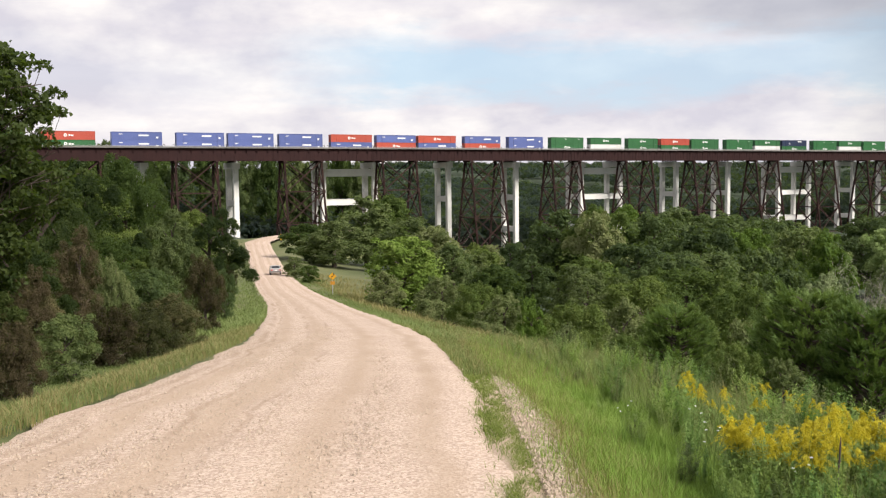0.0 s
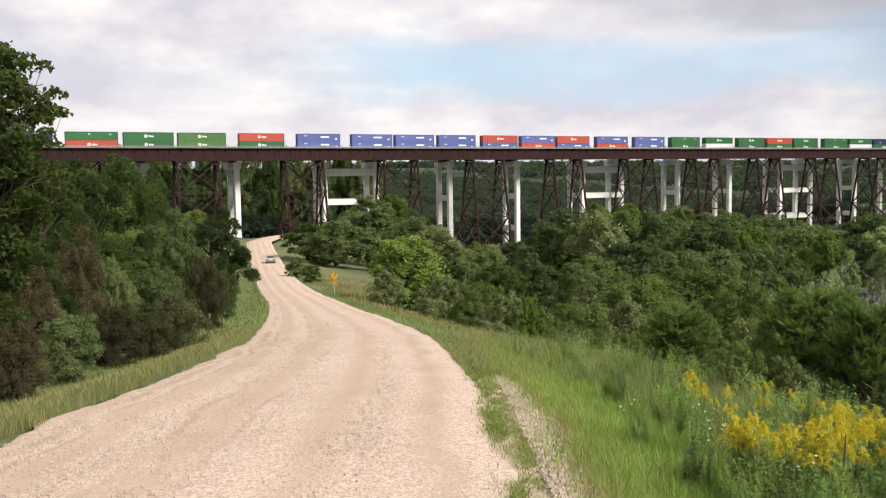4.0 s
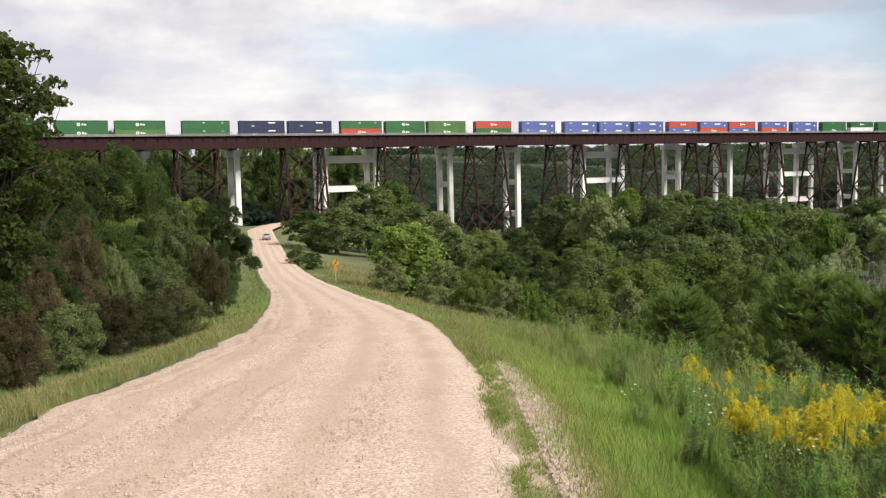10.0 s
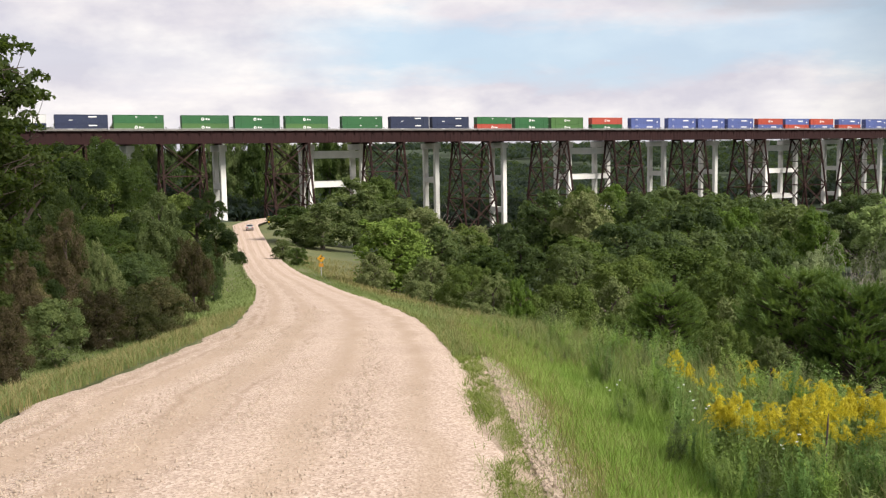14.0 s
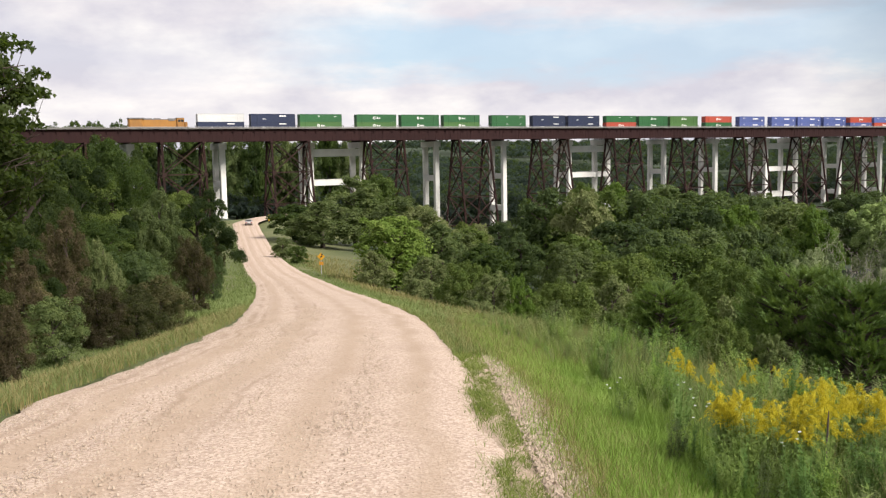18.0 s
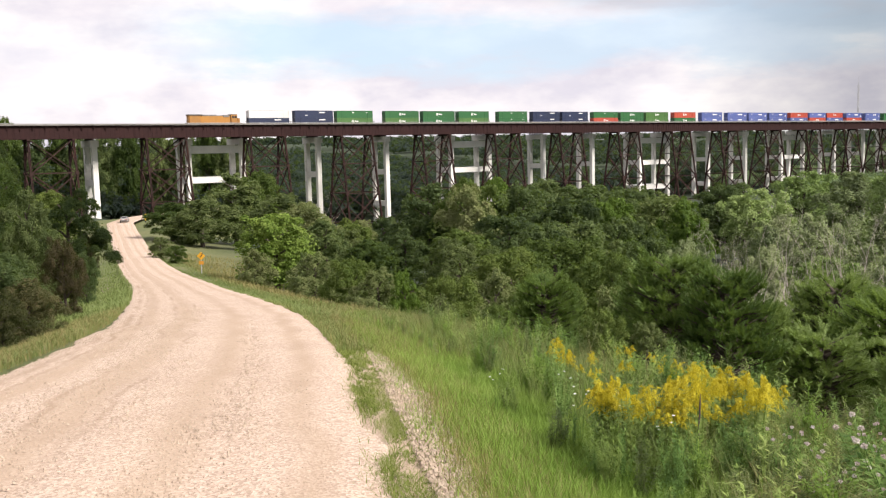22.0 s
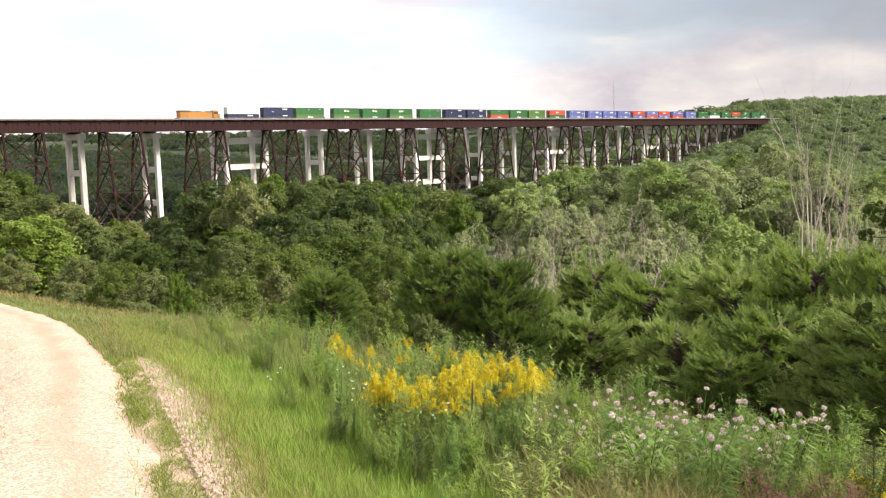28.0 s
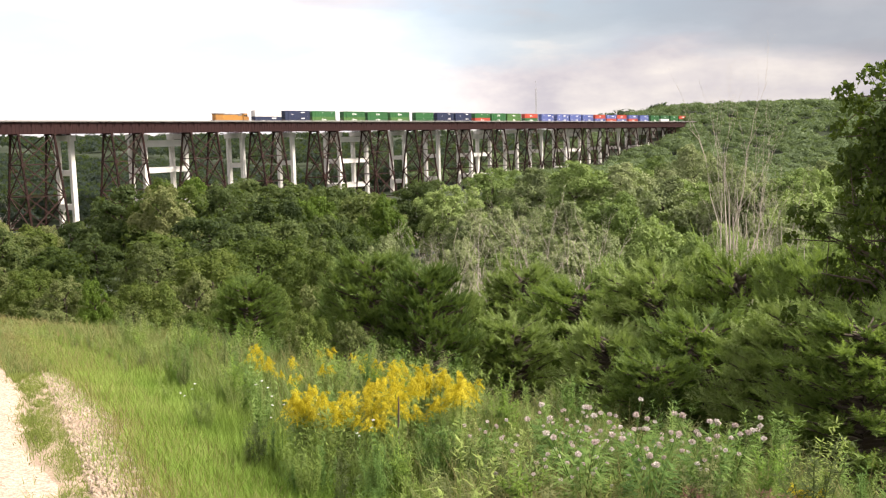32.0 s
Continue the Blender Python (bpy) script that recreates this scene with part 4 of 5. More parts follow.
def set_plants(rows, masters, sink=0.25, seed=3, widen=1.0):
    """Set plants on the ground: x, y, height and crown radius of each."""
    rng = random.Random(seed)
    out = []
    for i, (x, y, tall, wide) in enumerate(rows):
        src = masters[i % len(masters)]
        turn = rng.uniform(0, 360)
        wide = wide * widen
        m = pose(x, y, ground_z(x, y) - sink, 0, 0, turn) @ Matrix.Diagonal((wide * rng.uniform(0.92, 1.08), wide * rng.uniform(0.92, 1.08), tall + sink, 1))
        if src.get("used"):
            ob = copy_thing(src, m @ Matrix.Diagonal((*(1 / k for k in src.scale), 1)))
        else:
            src.matrix_basis = m
            src["used"] = 1
            ob = src
        out.append(ob)
    return out


LEFT_TREES = (
    (-9.4, 18.9, 7.05, 1.6), (-14.3, 33.0, 7.0, 1.8), (-19.5, 51.4, 8.4, 2.5), (-25.1, 73.8, 11.2, 3.1),
    (-28.7, 90.6, 11.9, 3.1), (-20.6, 82.5, 8.8, 3.1), (-29.0, 106.1, 9.7, 3.3), (-11.3, 27.8, 4.3, 1.2),
    (-10.5, 22.7, 3.5, 1.2), (-12.7, 35.8, 3.9, 1.6), (-24.9, 54.6, 8.3, 2.2), (-18.1, 35.7, 6.0, 2.4),
    (-18.9, 56.9, 4.2, 2.0), (-9.6, 19.1, 2.5, 0.9), (-26.6, 64.8, 7.8, 2.9), (-21.3, 58.2, 7.6, 2.2),
)
RUST_TREES = (
    (-9.8, 25.1, 3.6, 0.6), (-8.8, 20.1, 2.4, 0.5),
)
LIGHT_TREES = (
    (-16.7, 57.6, 7.0, 1.8), (-9.7, 27.3, 2.9, 0.6), (-11.1, 28.9, 3.4, 0.6),
)
BRIGHT_TREES = (
    (-4.4, 104.9, 9.1, 5.2), (4.3, 45.8, 3.7, 0.8), (46.4, 235.5, 22.1, 6.1), (62.9, 152.5, 20.5, 5.5),
    (54.5, 166.3, 19.8, 5.8), (53.1, 228.9, 17.9, 4.9),
)
BROWN_BUSHES = (
    (-9.1, 20.4, 1.8, 0.7), (-9.1, 28.9, 2.2, 1.0), (-10.5, 40.8, 3.0, 0.9), (-8.0, 15.5, 1.3, 0.6),
    (-7.3, 17.9, 1.2, 0.7), (-7.9, 21.9, 1.3, 0.8), (-8.2, 28.1, 1.5, 0.9), (-13.8, 58.5, 2.8, 0.7),
    (-7.1, 15.3, 1.2, 0.5), (-13.3, 31.5, 3.1, 0.9), (-7.3, 12.5, 1.2, 0.5), (-19.5, 82.9, 4.6, 0.9),
    (-7.7, 24.1, 1.3, 0.7),
)
MID_TREES = (
    (-29.9, 202.8, 8.1, 5.6), (-22.7, 193.7, 9.8, 6.5), (-17.6, 214.3, 16.2, 7.8), (-12.7, 224.6, 18.1, 6.1),
    (-1.3, 140.0, 11.0, 5.1), (1.0, 115.0, 9.2, 3.8), (6.0, 154.9, 8.0, 4.7), (-5.7, 189.9, 12.5, 6.9),
    (24.5, 203.5, 20.4, 8.0), (31.9, 192.4, 22.0, 8.8), (24.5, 148.0, 16.7, 5.0), (21.3, 213.9, 13.5, 3.9),
    (5.4, 94.8, 7.7, 3.4), (4.0, 119.9, 8.0, 4.0), (12.1, 129.4, 8.4, 3.9), (18.2, 118.6, 8.9, 5.1),
)
RIGHT_TREES = (
    (-4.4, 104.9, 9.1, 5.2), (4.3, 45.8, 3.7, 0.8), (46.4, 235.5, 22.1, 6.1), (62.9, 152.5, 20.5, 5.5),
    (54.5, 166.3, 19.8, 5.8), (53.1, 228.9, 17.9, 4.9),
)
BROWN_BUSHES = (
    (-9.1, 20.4, 1.8, 0.7), (-9.1, 28.9, 2.2, 1.0), (-10.5, 40.8, 3.0, 0.9), (-8.0, 15.5, 1.3, 0.6),
    (-7.3, 17.9, 1.2, 0.7), (-7.9, 21.9, 1.3, 0.8), (-8.2, 28.1, 1.5, 0.9), (-13.8, 58.5, 2.8, 0.7),
    (-7.1, 15.3, 1.2, 0.5), (-13.3, 31.5, 3.1, 0.9), (-7.3, 12.5, 1.2, 0.5), (-19.5, 82.9, 4.6, 0.9),
    (-7.7, 24.1, 1.3, 0.7),
)
MID_TREES = (
    (-29.9, 202.8, 8.1, 5.6), (-22.7, 193.7, 9.8, 6.5), (-17.6, 214.3, 16.2, 7.8), (-12.7, 224.6, 18.1, 6.1),
    (-1.3, 140.0, 11.0, 5.1), (1.0, 115.0, 9.2, 3.8), (6.0, 154.9, 8.0, 4.7), (-5.7, 189.9, 12.5, 6.9),
    (24.5, 203.5, 20.4, 8.0), (31.9, 192.4, 22.0, 8.8), (24.5, 148.0, 16.7, 5.0), (21.3, 213.9, 13.5, 3.9),
    (5.4, 94.8, 7.7, 3.4), (4.0, 119.9, 8.0, 4.0), (12.1, 129.4, 8.4, 3.9), (18.2, 118.6, 8.9, 5.1),
)
DARK_TREES = (
    (54.5, 218.3, 22.0, 10.8), (64.3, 215.6, 21.2, 9.5), (78.1, 221.7, 19.5, 9.2), (59.3, 180.5, 20.4, 6.9),
    (101.4, 223.0, 19.7, 8.8), (42.9, 195.3, 22.3, 7.2), (44.9, 164.0, 19.1, 7.2), (75.0, 196.1, 19.4, 7.6),
    (28.5, 137.1, 12.3, 6.3), (35.8, 125.0, 12.6, 5.9), (25.5, 107.0, 10.3, 4.0), (83.3, 214.4, 17.3, 8.3),
    (43.7, 133.0, 14.4, 5.1), (36.5, 98.4, 10.6, 3.5),
)
RIGHT_TREES = (
    (139.7, 254.1, 21.0, 9.6), (135.9, 221.7, 21.7, 10.2), (128.1, 191.0, 24.1, 9.7), (136.7, 185.0, 23.4, 10.4),
    (87.9, 179.7, 20.5, 7.8), (107.0, 132.1, 22.8, 7.7), (88.5, 121.1, 21.2, 6.8), (76.6, 117.2, 20.0, 6.3),
    (125.2, 142.9, 20.3, 8.6), (118.7, 121.7, 21.3, 7.7), (109.0, 103.0, 20.6, 6.8), (106.3, 91.0, 22.0, 6.7),
    (74.3, 81.1, 16.1, 5.3), (68.4, 65.9, 14.2, 4.9), (68.8, 85.8, 16.0, 5.0), (73.8, 130.6, 18.9, 6.3),
    (47.7, 82.2, 9.9, 4.0), (47.3, 70.6, 10.7, 3.8), (59.3, 53.7, 12.4, 4.1), (168.4, 198.1, 27.2, 8.6),
    (174.4, 219.0, 23.9, 7.6), (168.1, 185.1, 24.6, 6.8), (162.3, 215.8, 20.8, 8.1), (160.4, 164.8, 21.0, 7.6),
    (159.0, 152.1, 21.8, 7.9), (177.8, 161.2, 23.1, 7.9), (127.6, 154.0, 20.6, 7.8), (116.0, 124.2, 24.1, 6.6),
    (117.6, 108.5, 23.9, 6.3),
)
SHRUBS = (
    (6.4, 47.6, 5.2, 1.6), (10.3, 54.0, 6.8, 2.2), (11.7, 43.5, 6.8, 2.3), (12.5, 38.0, 6.7, 1.6),
    (16.3, 78.3, 8.5, 3.4), (13.7, 89.0, 8.2, 3.2), (23.9, 92.0, 9.6, 4.3), (3.9, 61.9, 5.1, 1.9),
    (2.9, 74.9, 6.1, 2.0), (3.9, 29.8, 1.2, 0.5), (4.9, 25.5, 1.2, 0.5), (-0.3, 85.0, 5.6, 2.3),
    (23.5, 71.2, 9.2, 2.7), (6.5, 17.8, 1.5, 0.5), (5.1, 16.2, 1.2, 0.4), (9.3, 8.4, 2.2, 0.6),
    (8.3, 10.6, 1.6, 0.4), (-23.7, 148.1, 3.4, 1.8), (-20.1, 138.5, 2.7, 1.1), (-6.4, 99.8, 4.2, 1.8),
)
CEDARS = (
    (20.3, 34.5, 8.8, 2.0), (16.8, 24.8, 7.6, 2.1), (15.6, 19.5, 7.6, 2.0), (15.0, 16.1, 7.6, 1.7),
    (14.0, 12.9, 7.2, 1.4), (10.8, 12.5, 4.4, 1.3), (10.4, 10.1, 4.1, 1.1), (12.2, 17.1, 5.3, 1.3),
    (13.5, 23.4, 5.7, 1.4), (9.1, 7.8, 3.1, 1.1), (17.0, 34.0, 7.0, 1.7), (9.2, 36.9, 6.1, 1.5),
    (9.3, 11.8, 2.6, 0.9),
)
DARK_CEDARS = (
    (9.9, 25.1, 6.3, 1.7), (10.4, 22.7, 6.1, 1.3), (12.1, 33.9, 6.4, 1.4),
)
DEAD_TREES = (
    (39.9, 42.4, 24.6, 2.8), (40.9, 43.8, 23.6, 2.4), (42.9, 44.2, 21.2, 2.2), (51.2, 54.8, 16.9, 2.7), (28.0, 55.3, 14.6, 2.8),
    (26.2, 51.3, 13.1, 2.5), (31.9, 57.8, 15.2, 2.6), (31.0, 51.3, 14.6, 2.6), (25.3, 54.4, 11.8, 1.8), (34.6, 56.0, 15.6, 2.6),
    (29.4, 48.6, 13.6, 2.4), (33.4, 50.2, 14.4, 2.4), (36.4, 52.6, 15.2, 2.4), (23.6, 50.4, 11.2, 1.8),
    (58.0, 138.3, 17.1, 4.5), (58.0, 127.4, 17.8, 2.9), (62.3, 62.1, 20.1, 2.9), (0.6, 180.0, 13.9, 3.2),
    (49.9, 49.1, 15.8, 1.7), (46.4, 158.3, 12.0, 2.5), (54.6, 52.6, 17.0, 2.2),
)
HILL_TREES = (
    (-155.8, 373.8, 25.6, 7.3), (-150.6, 381.3, 29.2, 7.4), (-145.1, 388.8, 32.0, 7.5), (-136.4, 388.8, 33.0, 6.8),
    (-130.1, 397.3, 35.2, 7.5), (-121.5, 396.8, 35.5, 6.2), (-160.8, 366.3, 22.1, 7.2),
)
HILL_TREES += tuple((x, y, 12.0 - ground_z(x, y), 7.0) for x, y in ((-113, 402), (-104, 409), (-95, 406), (-86, 414), (-76, 411), (-66, 419), (-56, 417), (-46, 426), (-35, 424)))
EDGE_TREE = (
    (10.5, 8.3, 7.2, 0.9),
)

NEAR_A = build_open_tree(11, M_LEAF_DARK, "tall dark-leaved roadside tree with gaps in its crown", 0.40, 3.9, 0.036, 62, 76)
NEAR_B = build_broadleaf(12, M_LEAF, 80000, 0.019, lobes=14, low=0.08, aspect=2.6, label="dense green roadside tree in full leaf", group="trees beside the road")
NEAR_C = build_broadleaf(13, M_LEAF_DARK, 80000, 0.019, lobes=13, low=0.08, aspect=2.6, label="dense dark green roadside tree in full leaf", group="trees beside the road")
set_plants(LEFT_TREES[:1], [NEAR_A], seed=1, widen=1.1)
set_plants(LEFT_TREES[1:], [NEAR_C, NEAR_C, NEAR_B], seed=2, widen=1.2)
NEAR_D = build_broadleaf(16, M_LEAF_RUSSET, 50000, 0.021, lobes=12, low=0.06, aspect=3.0, label="roadside tree with reddish-brown dying leaves", group="trees beside the road")
set_plants(RUST_TREES, [NEAR_D], seed=23, widen=1.25)
NEAR_E = build_broadleaf(17, M_LEAF_GREY, 60000, 0.021, lobes=13, low=0.06, aspect=2.4, label="lighter green young tree in full leaf", group="trees beside the road")
set_plants(LIGHT_TREES, [NEAR_E], seed=24, widen=1.2)
BRIGHT = [build_broadleaf(21 + k, M_LEAF_BRIGHT, 30000, 0.032, lobes=12, low=0.12, aspect=2.6, label="bright yellow-green tree in full leaf", group="bright trees") for k in range(2)]
set_plants(BRIGHT_TREES, BRIGHT, seed=4, widen=1.15)
BROWN = [build_broadleaf(31 + k, (M_LEAF_BROWN, M_LEAF_DEEP, M_LEAF_RUSSET)[k], 40000, 0.022, name="shrub", lobes=15, low=0.03, aspect=2.1, label=("brownish shrub with drying leaves by the road", "deep green leafy shrub by the road", "russet shrub with drying leaves by the road")[k], category="shrub", group="roadside shrubs") for k in range(3)]
set_plants([(x, y, h * 1.15, r) for x, y, h, r in BROWN_BUSHES], BROWN, seed=5, widen=1.2)
MID = [build_broadleaf(41, M_LEAF, 28000, 0.032, low=0.12, label="green valley tree in full leaf", group="valley trees"),
       build_broadleaf(42, M_LEAF_GREY, 28000, 0.032, low=0.12, label="grey-green valley tree in full leaf", group="valley trees"),
       build_broadleaf(43, M_LEAF_DEEP, 28000, 0.032, low=0.12, label="dark green valley tree in full leaf", group="valley trees")]
set_plants(MID_TREES, MID, seed=6, widen=1.2)
DARK = [build_broadleaf(51 + k, M_LEAF_DEEP, 30000, 0.031, lobes=14, low=0.14, label="broad dark green tree by the bridge", group="dark trees") for k in range(2)]
set_plants(DARK_TREES, DARK, seed=7, widen=1.2)
set_plants(HILL_TREES, DARK + MID[:1], seed=21, widen=1.2)
# valley-side trees take the leaf colours lightened for haze
RIGHT = [build_broadleaf(61, M_LEAF_HAZED, 34000, 0.028, lobes=13, low=0.12, label="full green tree on the valley side", group="hillside trees"),
         build_broadleaf(62, M_LEAF_OLIVE_HAZED, 34000, 0.028, lobes=13, low=0.12, label="soft grey-green tree on the valley side", group="hillside trees")]
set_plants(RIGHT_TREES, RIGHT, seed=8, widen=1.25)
SHRUB = [build_broadleaf(71 + k, (M_LEAF, M_LEAF_GREY)[k], 46000, 0.023, name="shrub", lobes=11, low=0.06, aspect=2.2, label=("green leafy shrub on the slope", "grey-green leafy shrub on the slope")[k], category="shrub", group="shrubs on the slope") for k in range(2)]
set_plants(SHRUBS, SHRUB, seed=9, widen=1.4)
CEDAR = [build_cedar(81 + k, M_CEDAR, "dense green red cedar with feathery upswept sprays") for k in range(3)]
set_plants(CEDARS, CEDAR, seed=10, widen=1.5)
# the same kind of cedar in the shaded copy of the colour
DARK_CEDAR = build_cedar(85, M_CEDAR_SHADED, "red cedar with dense sprays, shade in its dark colour")
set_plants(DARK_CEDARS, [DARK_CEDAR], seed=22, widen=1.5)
DEAD = [build_dead_tree(91 + k) for k in range(3)]
set_plants(DEAD_TREES, DEAD, seed=11, widen=1.35)
EDGE = build_open_tree(15, M_LEAF, "ragged dark green tree at the slope's edge", 0.14, 5.0, 0.034, 60, 110)
set_plants(EDGE_TREE, [EDGE], seed=12, widen=1.3)

# more of the valley wood, between the trees above
_rng = random.Random(20)
_rows = []
for _i in range(900):
    _r, _az = _rng.uniform(70, 480), radians(_rng.uniform(-3, 54))
    _x, _y = _r * math.sin(_az), _r * math.cos(_az)
    _s, _n = along(_x, _y)
    _g = ground_z(_x, _y)
    _top = -0.064 * _r - (3.0 if _r < 150 else 0.5)
    if _n > 300:
        continue
    _tall = min(_top - _g, 19.0) * _rng.uniform(0.8, 1.0)
    if _tall < 5 or _s > 640 or abs(_x - road_x(min(_y, 300))) < 14:
        continue
    if min((math.hypot(_x - a, _y - b) for a, b, c, d in _rows), default=99) < 11:
        continue
    _rows.append((_x, _y, _tall, _tall * _rng.uniform(0.3, 0.42)))
# wood right of 22 degrees gets the haze-lightened leaves, the rest does not
_near = [r for r in _rows if math.degrees(math.atan2(r[0], r[1])) < 22]
_side = [r for r in _rows if math.degrees(math.atan2(r[0], r[1])) >= 22]
set_plants(_near[:40], MID + DARK, seed=13)
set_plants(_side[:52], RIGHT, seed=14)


# ---- far woods ----
def build_far_woods():
    """The wooded valley beyond the bridge, and the nearer side of the bluff at its far end, crown by crown."""
    rng = np.random.default_rng(5)
    blocks, nearer = [], []
    made = 0
    while made < 5600:
        r = 330 * (2600 / 330) ** rng.random()
        az = radians(rng.uniform(-34, 62))
        x, y = r * math.sin(az), r * math.cos(az)
        s, n = along(x, y)
        if n < 346 + s * 0.0253 and s < 430:
            continue
        if abs(n - 332 - s * 0.0253) < 14 and s < 770:
            continue
        g = ground_z(x, y)
        made += 1
        tall = rng.uniform(9, 15) if n > 352 else rng.uniform(9, 14)
        if s < 130 and n < 520:
            tall = rng.uniform(7, 12)
        if n < 420 and s > 430:
            tall *= 0.65
        wide = rng.uniform(4.5, 8.0) * (1 + r / 1600)
        count = int(430 if r < 760 else 110)
        c = np.array([[x, y, g + tall * 0.55], [x + wide * 0.4, y, g + tall * 0.5], [x - wide * 0.4, y + 1, g + tall * 0.45]])
        q = leaf_cloud(rng, c, [wide * 0.8, wide * 0.6, wide * 0.6], count, wide * (0.11 if r < 760 else 0.16), tall / wide * 0.55, 0.2, 0.5)
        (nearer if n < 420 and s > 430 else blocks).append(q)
    for _ in range(3000):
        s, n = rng.uniform(430, 1000), rng.uniform(-260, 440)
        if abs(n - 333) < 13 and s < 770:
            continue
        c, k = math.cos(BRIDGE_TURN), math.sin(BRIDGE_TURN)
        x, y = s * c - n * k, s * k + n * c
        tall, wide = rng.uniform(6, 10), rng.uniform(5, 9)
        g = ground_z(x, y)
        nearer.append(leaf_cloud(rng, [(x, y, g + tall * 0.5), (x + wide * 0.4, y, g + tall * 0.4)], [wide * 0.8, wide * 0.6], 260, wide * 0.12, tall / wide * 0.55, 0.2, 0.5))
    # the bluff has the lighter haze-toned colour, the woods beyond the bluish one
    tagged(new("bluff_woods", quads_mesh("bluff_woods", np.concatenate(nearer), M_BLUFF_HAZED)), "green woods on the bluff at the bridge's far end", "woods", kind="stuff")
    me = quads_mesh("far_woods", np.concatenate(blocks), M_WOODS_HAZED)
    return tagged(new("far_woods", me), "distant dark woods on valley and bluffs, haze in their colour", "woods", kind="stuff")


build_far_woods()


# ---- radio masts ----
def build_mast(name, x, y, tall):
    root = thing(name, "thin lattice radio mast far off on the bluff", "radio mast")
    sh = Shape()
    for k in range(3):
        a = k * 2.094
        sh.beam((0.9 * math.cos(a), 0.9 * math.sin(a), 0), (0.9 * math.cos(a), 0.9 * math.sin(a), tall), 0.3, 0.3)
    for k in range(int(tall / 3)):
        sh.beam((0.9, 0, k * 3), (-0.45, 0.78, k * 3 + 3), 0.15, 0.15)
    part("lattice", sh, M_RAIL, root)
    part("antenna", Shape().beam((0, 0, tall), (0, 0, tall * 1.12), 0.25, 0.25), M_RAIL, root)
    root.matrix_basis = pose(x, y, ground_z(x, y))
    return root


build_mast("radio_mast", 625, 1020, 80)


# ---- road sign ----
def build_sign():
    root = thing("warning_sign", "yellow diamond road sign with a black winding arrow", "road sign")
    part("post", Shape().box(-0.05, 0.05, -0.03, 0.03, -0.4, 2.5), M_RAIL, root)
    half = 0.47
    sh = Shape()
    ring = [(0, -half), (half, 0), (0, half), (-half, 0)]
    for y in (-0.06, -0.035):
        sh.v.extend((a, y, 2.2 + b) for a, b in ring)
    sh.f += [(0, 1, 2, 3), (7, 6, 5, 4)] + [(i, 4 + i, 4 + (i + 1) % 4, (i + 1) % 4) for i in range(4)]
    part("diamond", sh, plain("sign_yellow", (0.62, 0.31, 0.015), 0.5), root, "yellow diamond plate")
    black = plain("sign_black", (0.015, 0.015, 0.015), 0.5)
    arrow = Shape()
    for p, q in (((-0.12, -0.28), (-0.12, -0.06)), ((-0.12, -0.06), (0.12, 0.06)), ((0.12, 0.06), (0.12, 0.26))):
        arrow.beam((p[0], -0.066, 2.2 + p[1]), (q[0], -0.066, 2.2 + q[1]), 0.02, 0.11)
    arrow.face((0.0, -0.07, 2.4), (0.24, -0.07, 2.4), (0.12, -0.07, 2.58))
    part("arrow", arrow, black, root)
    part("lower_plate", Shape().box(-0.26, 0.26, -0.06, -0.035, 1.2, 1.6), plain("sign_orange", (0.50, 0.22, 0.02), 0.5), root, "small orange-yellow plate")
    x, y = -13.4, 112.0
    root.matrix_basis = pose(x, y, ground_z(x, y), 0, 0, 7)


build_sign()


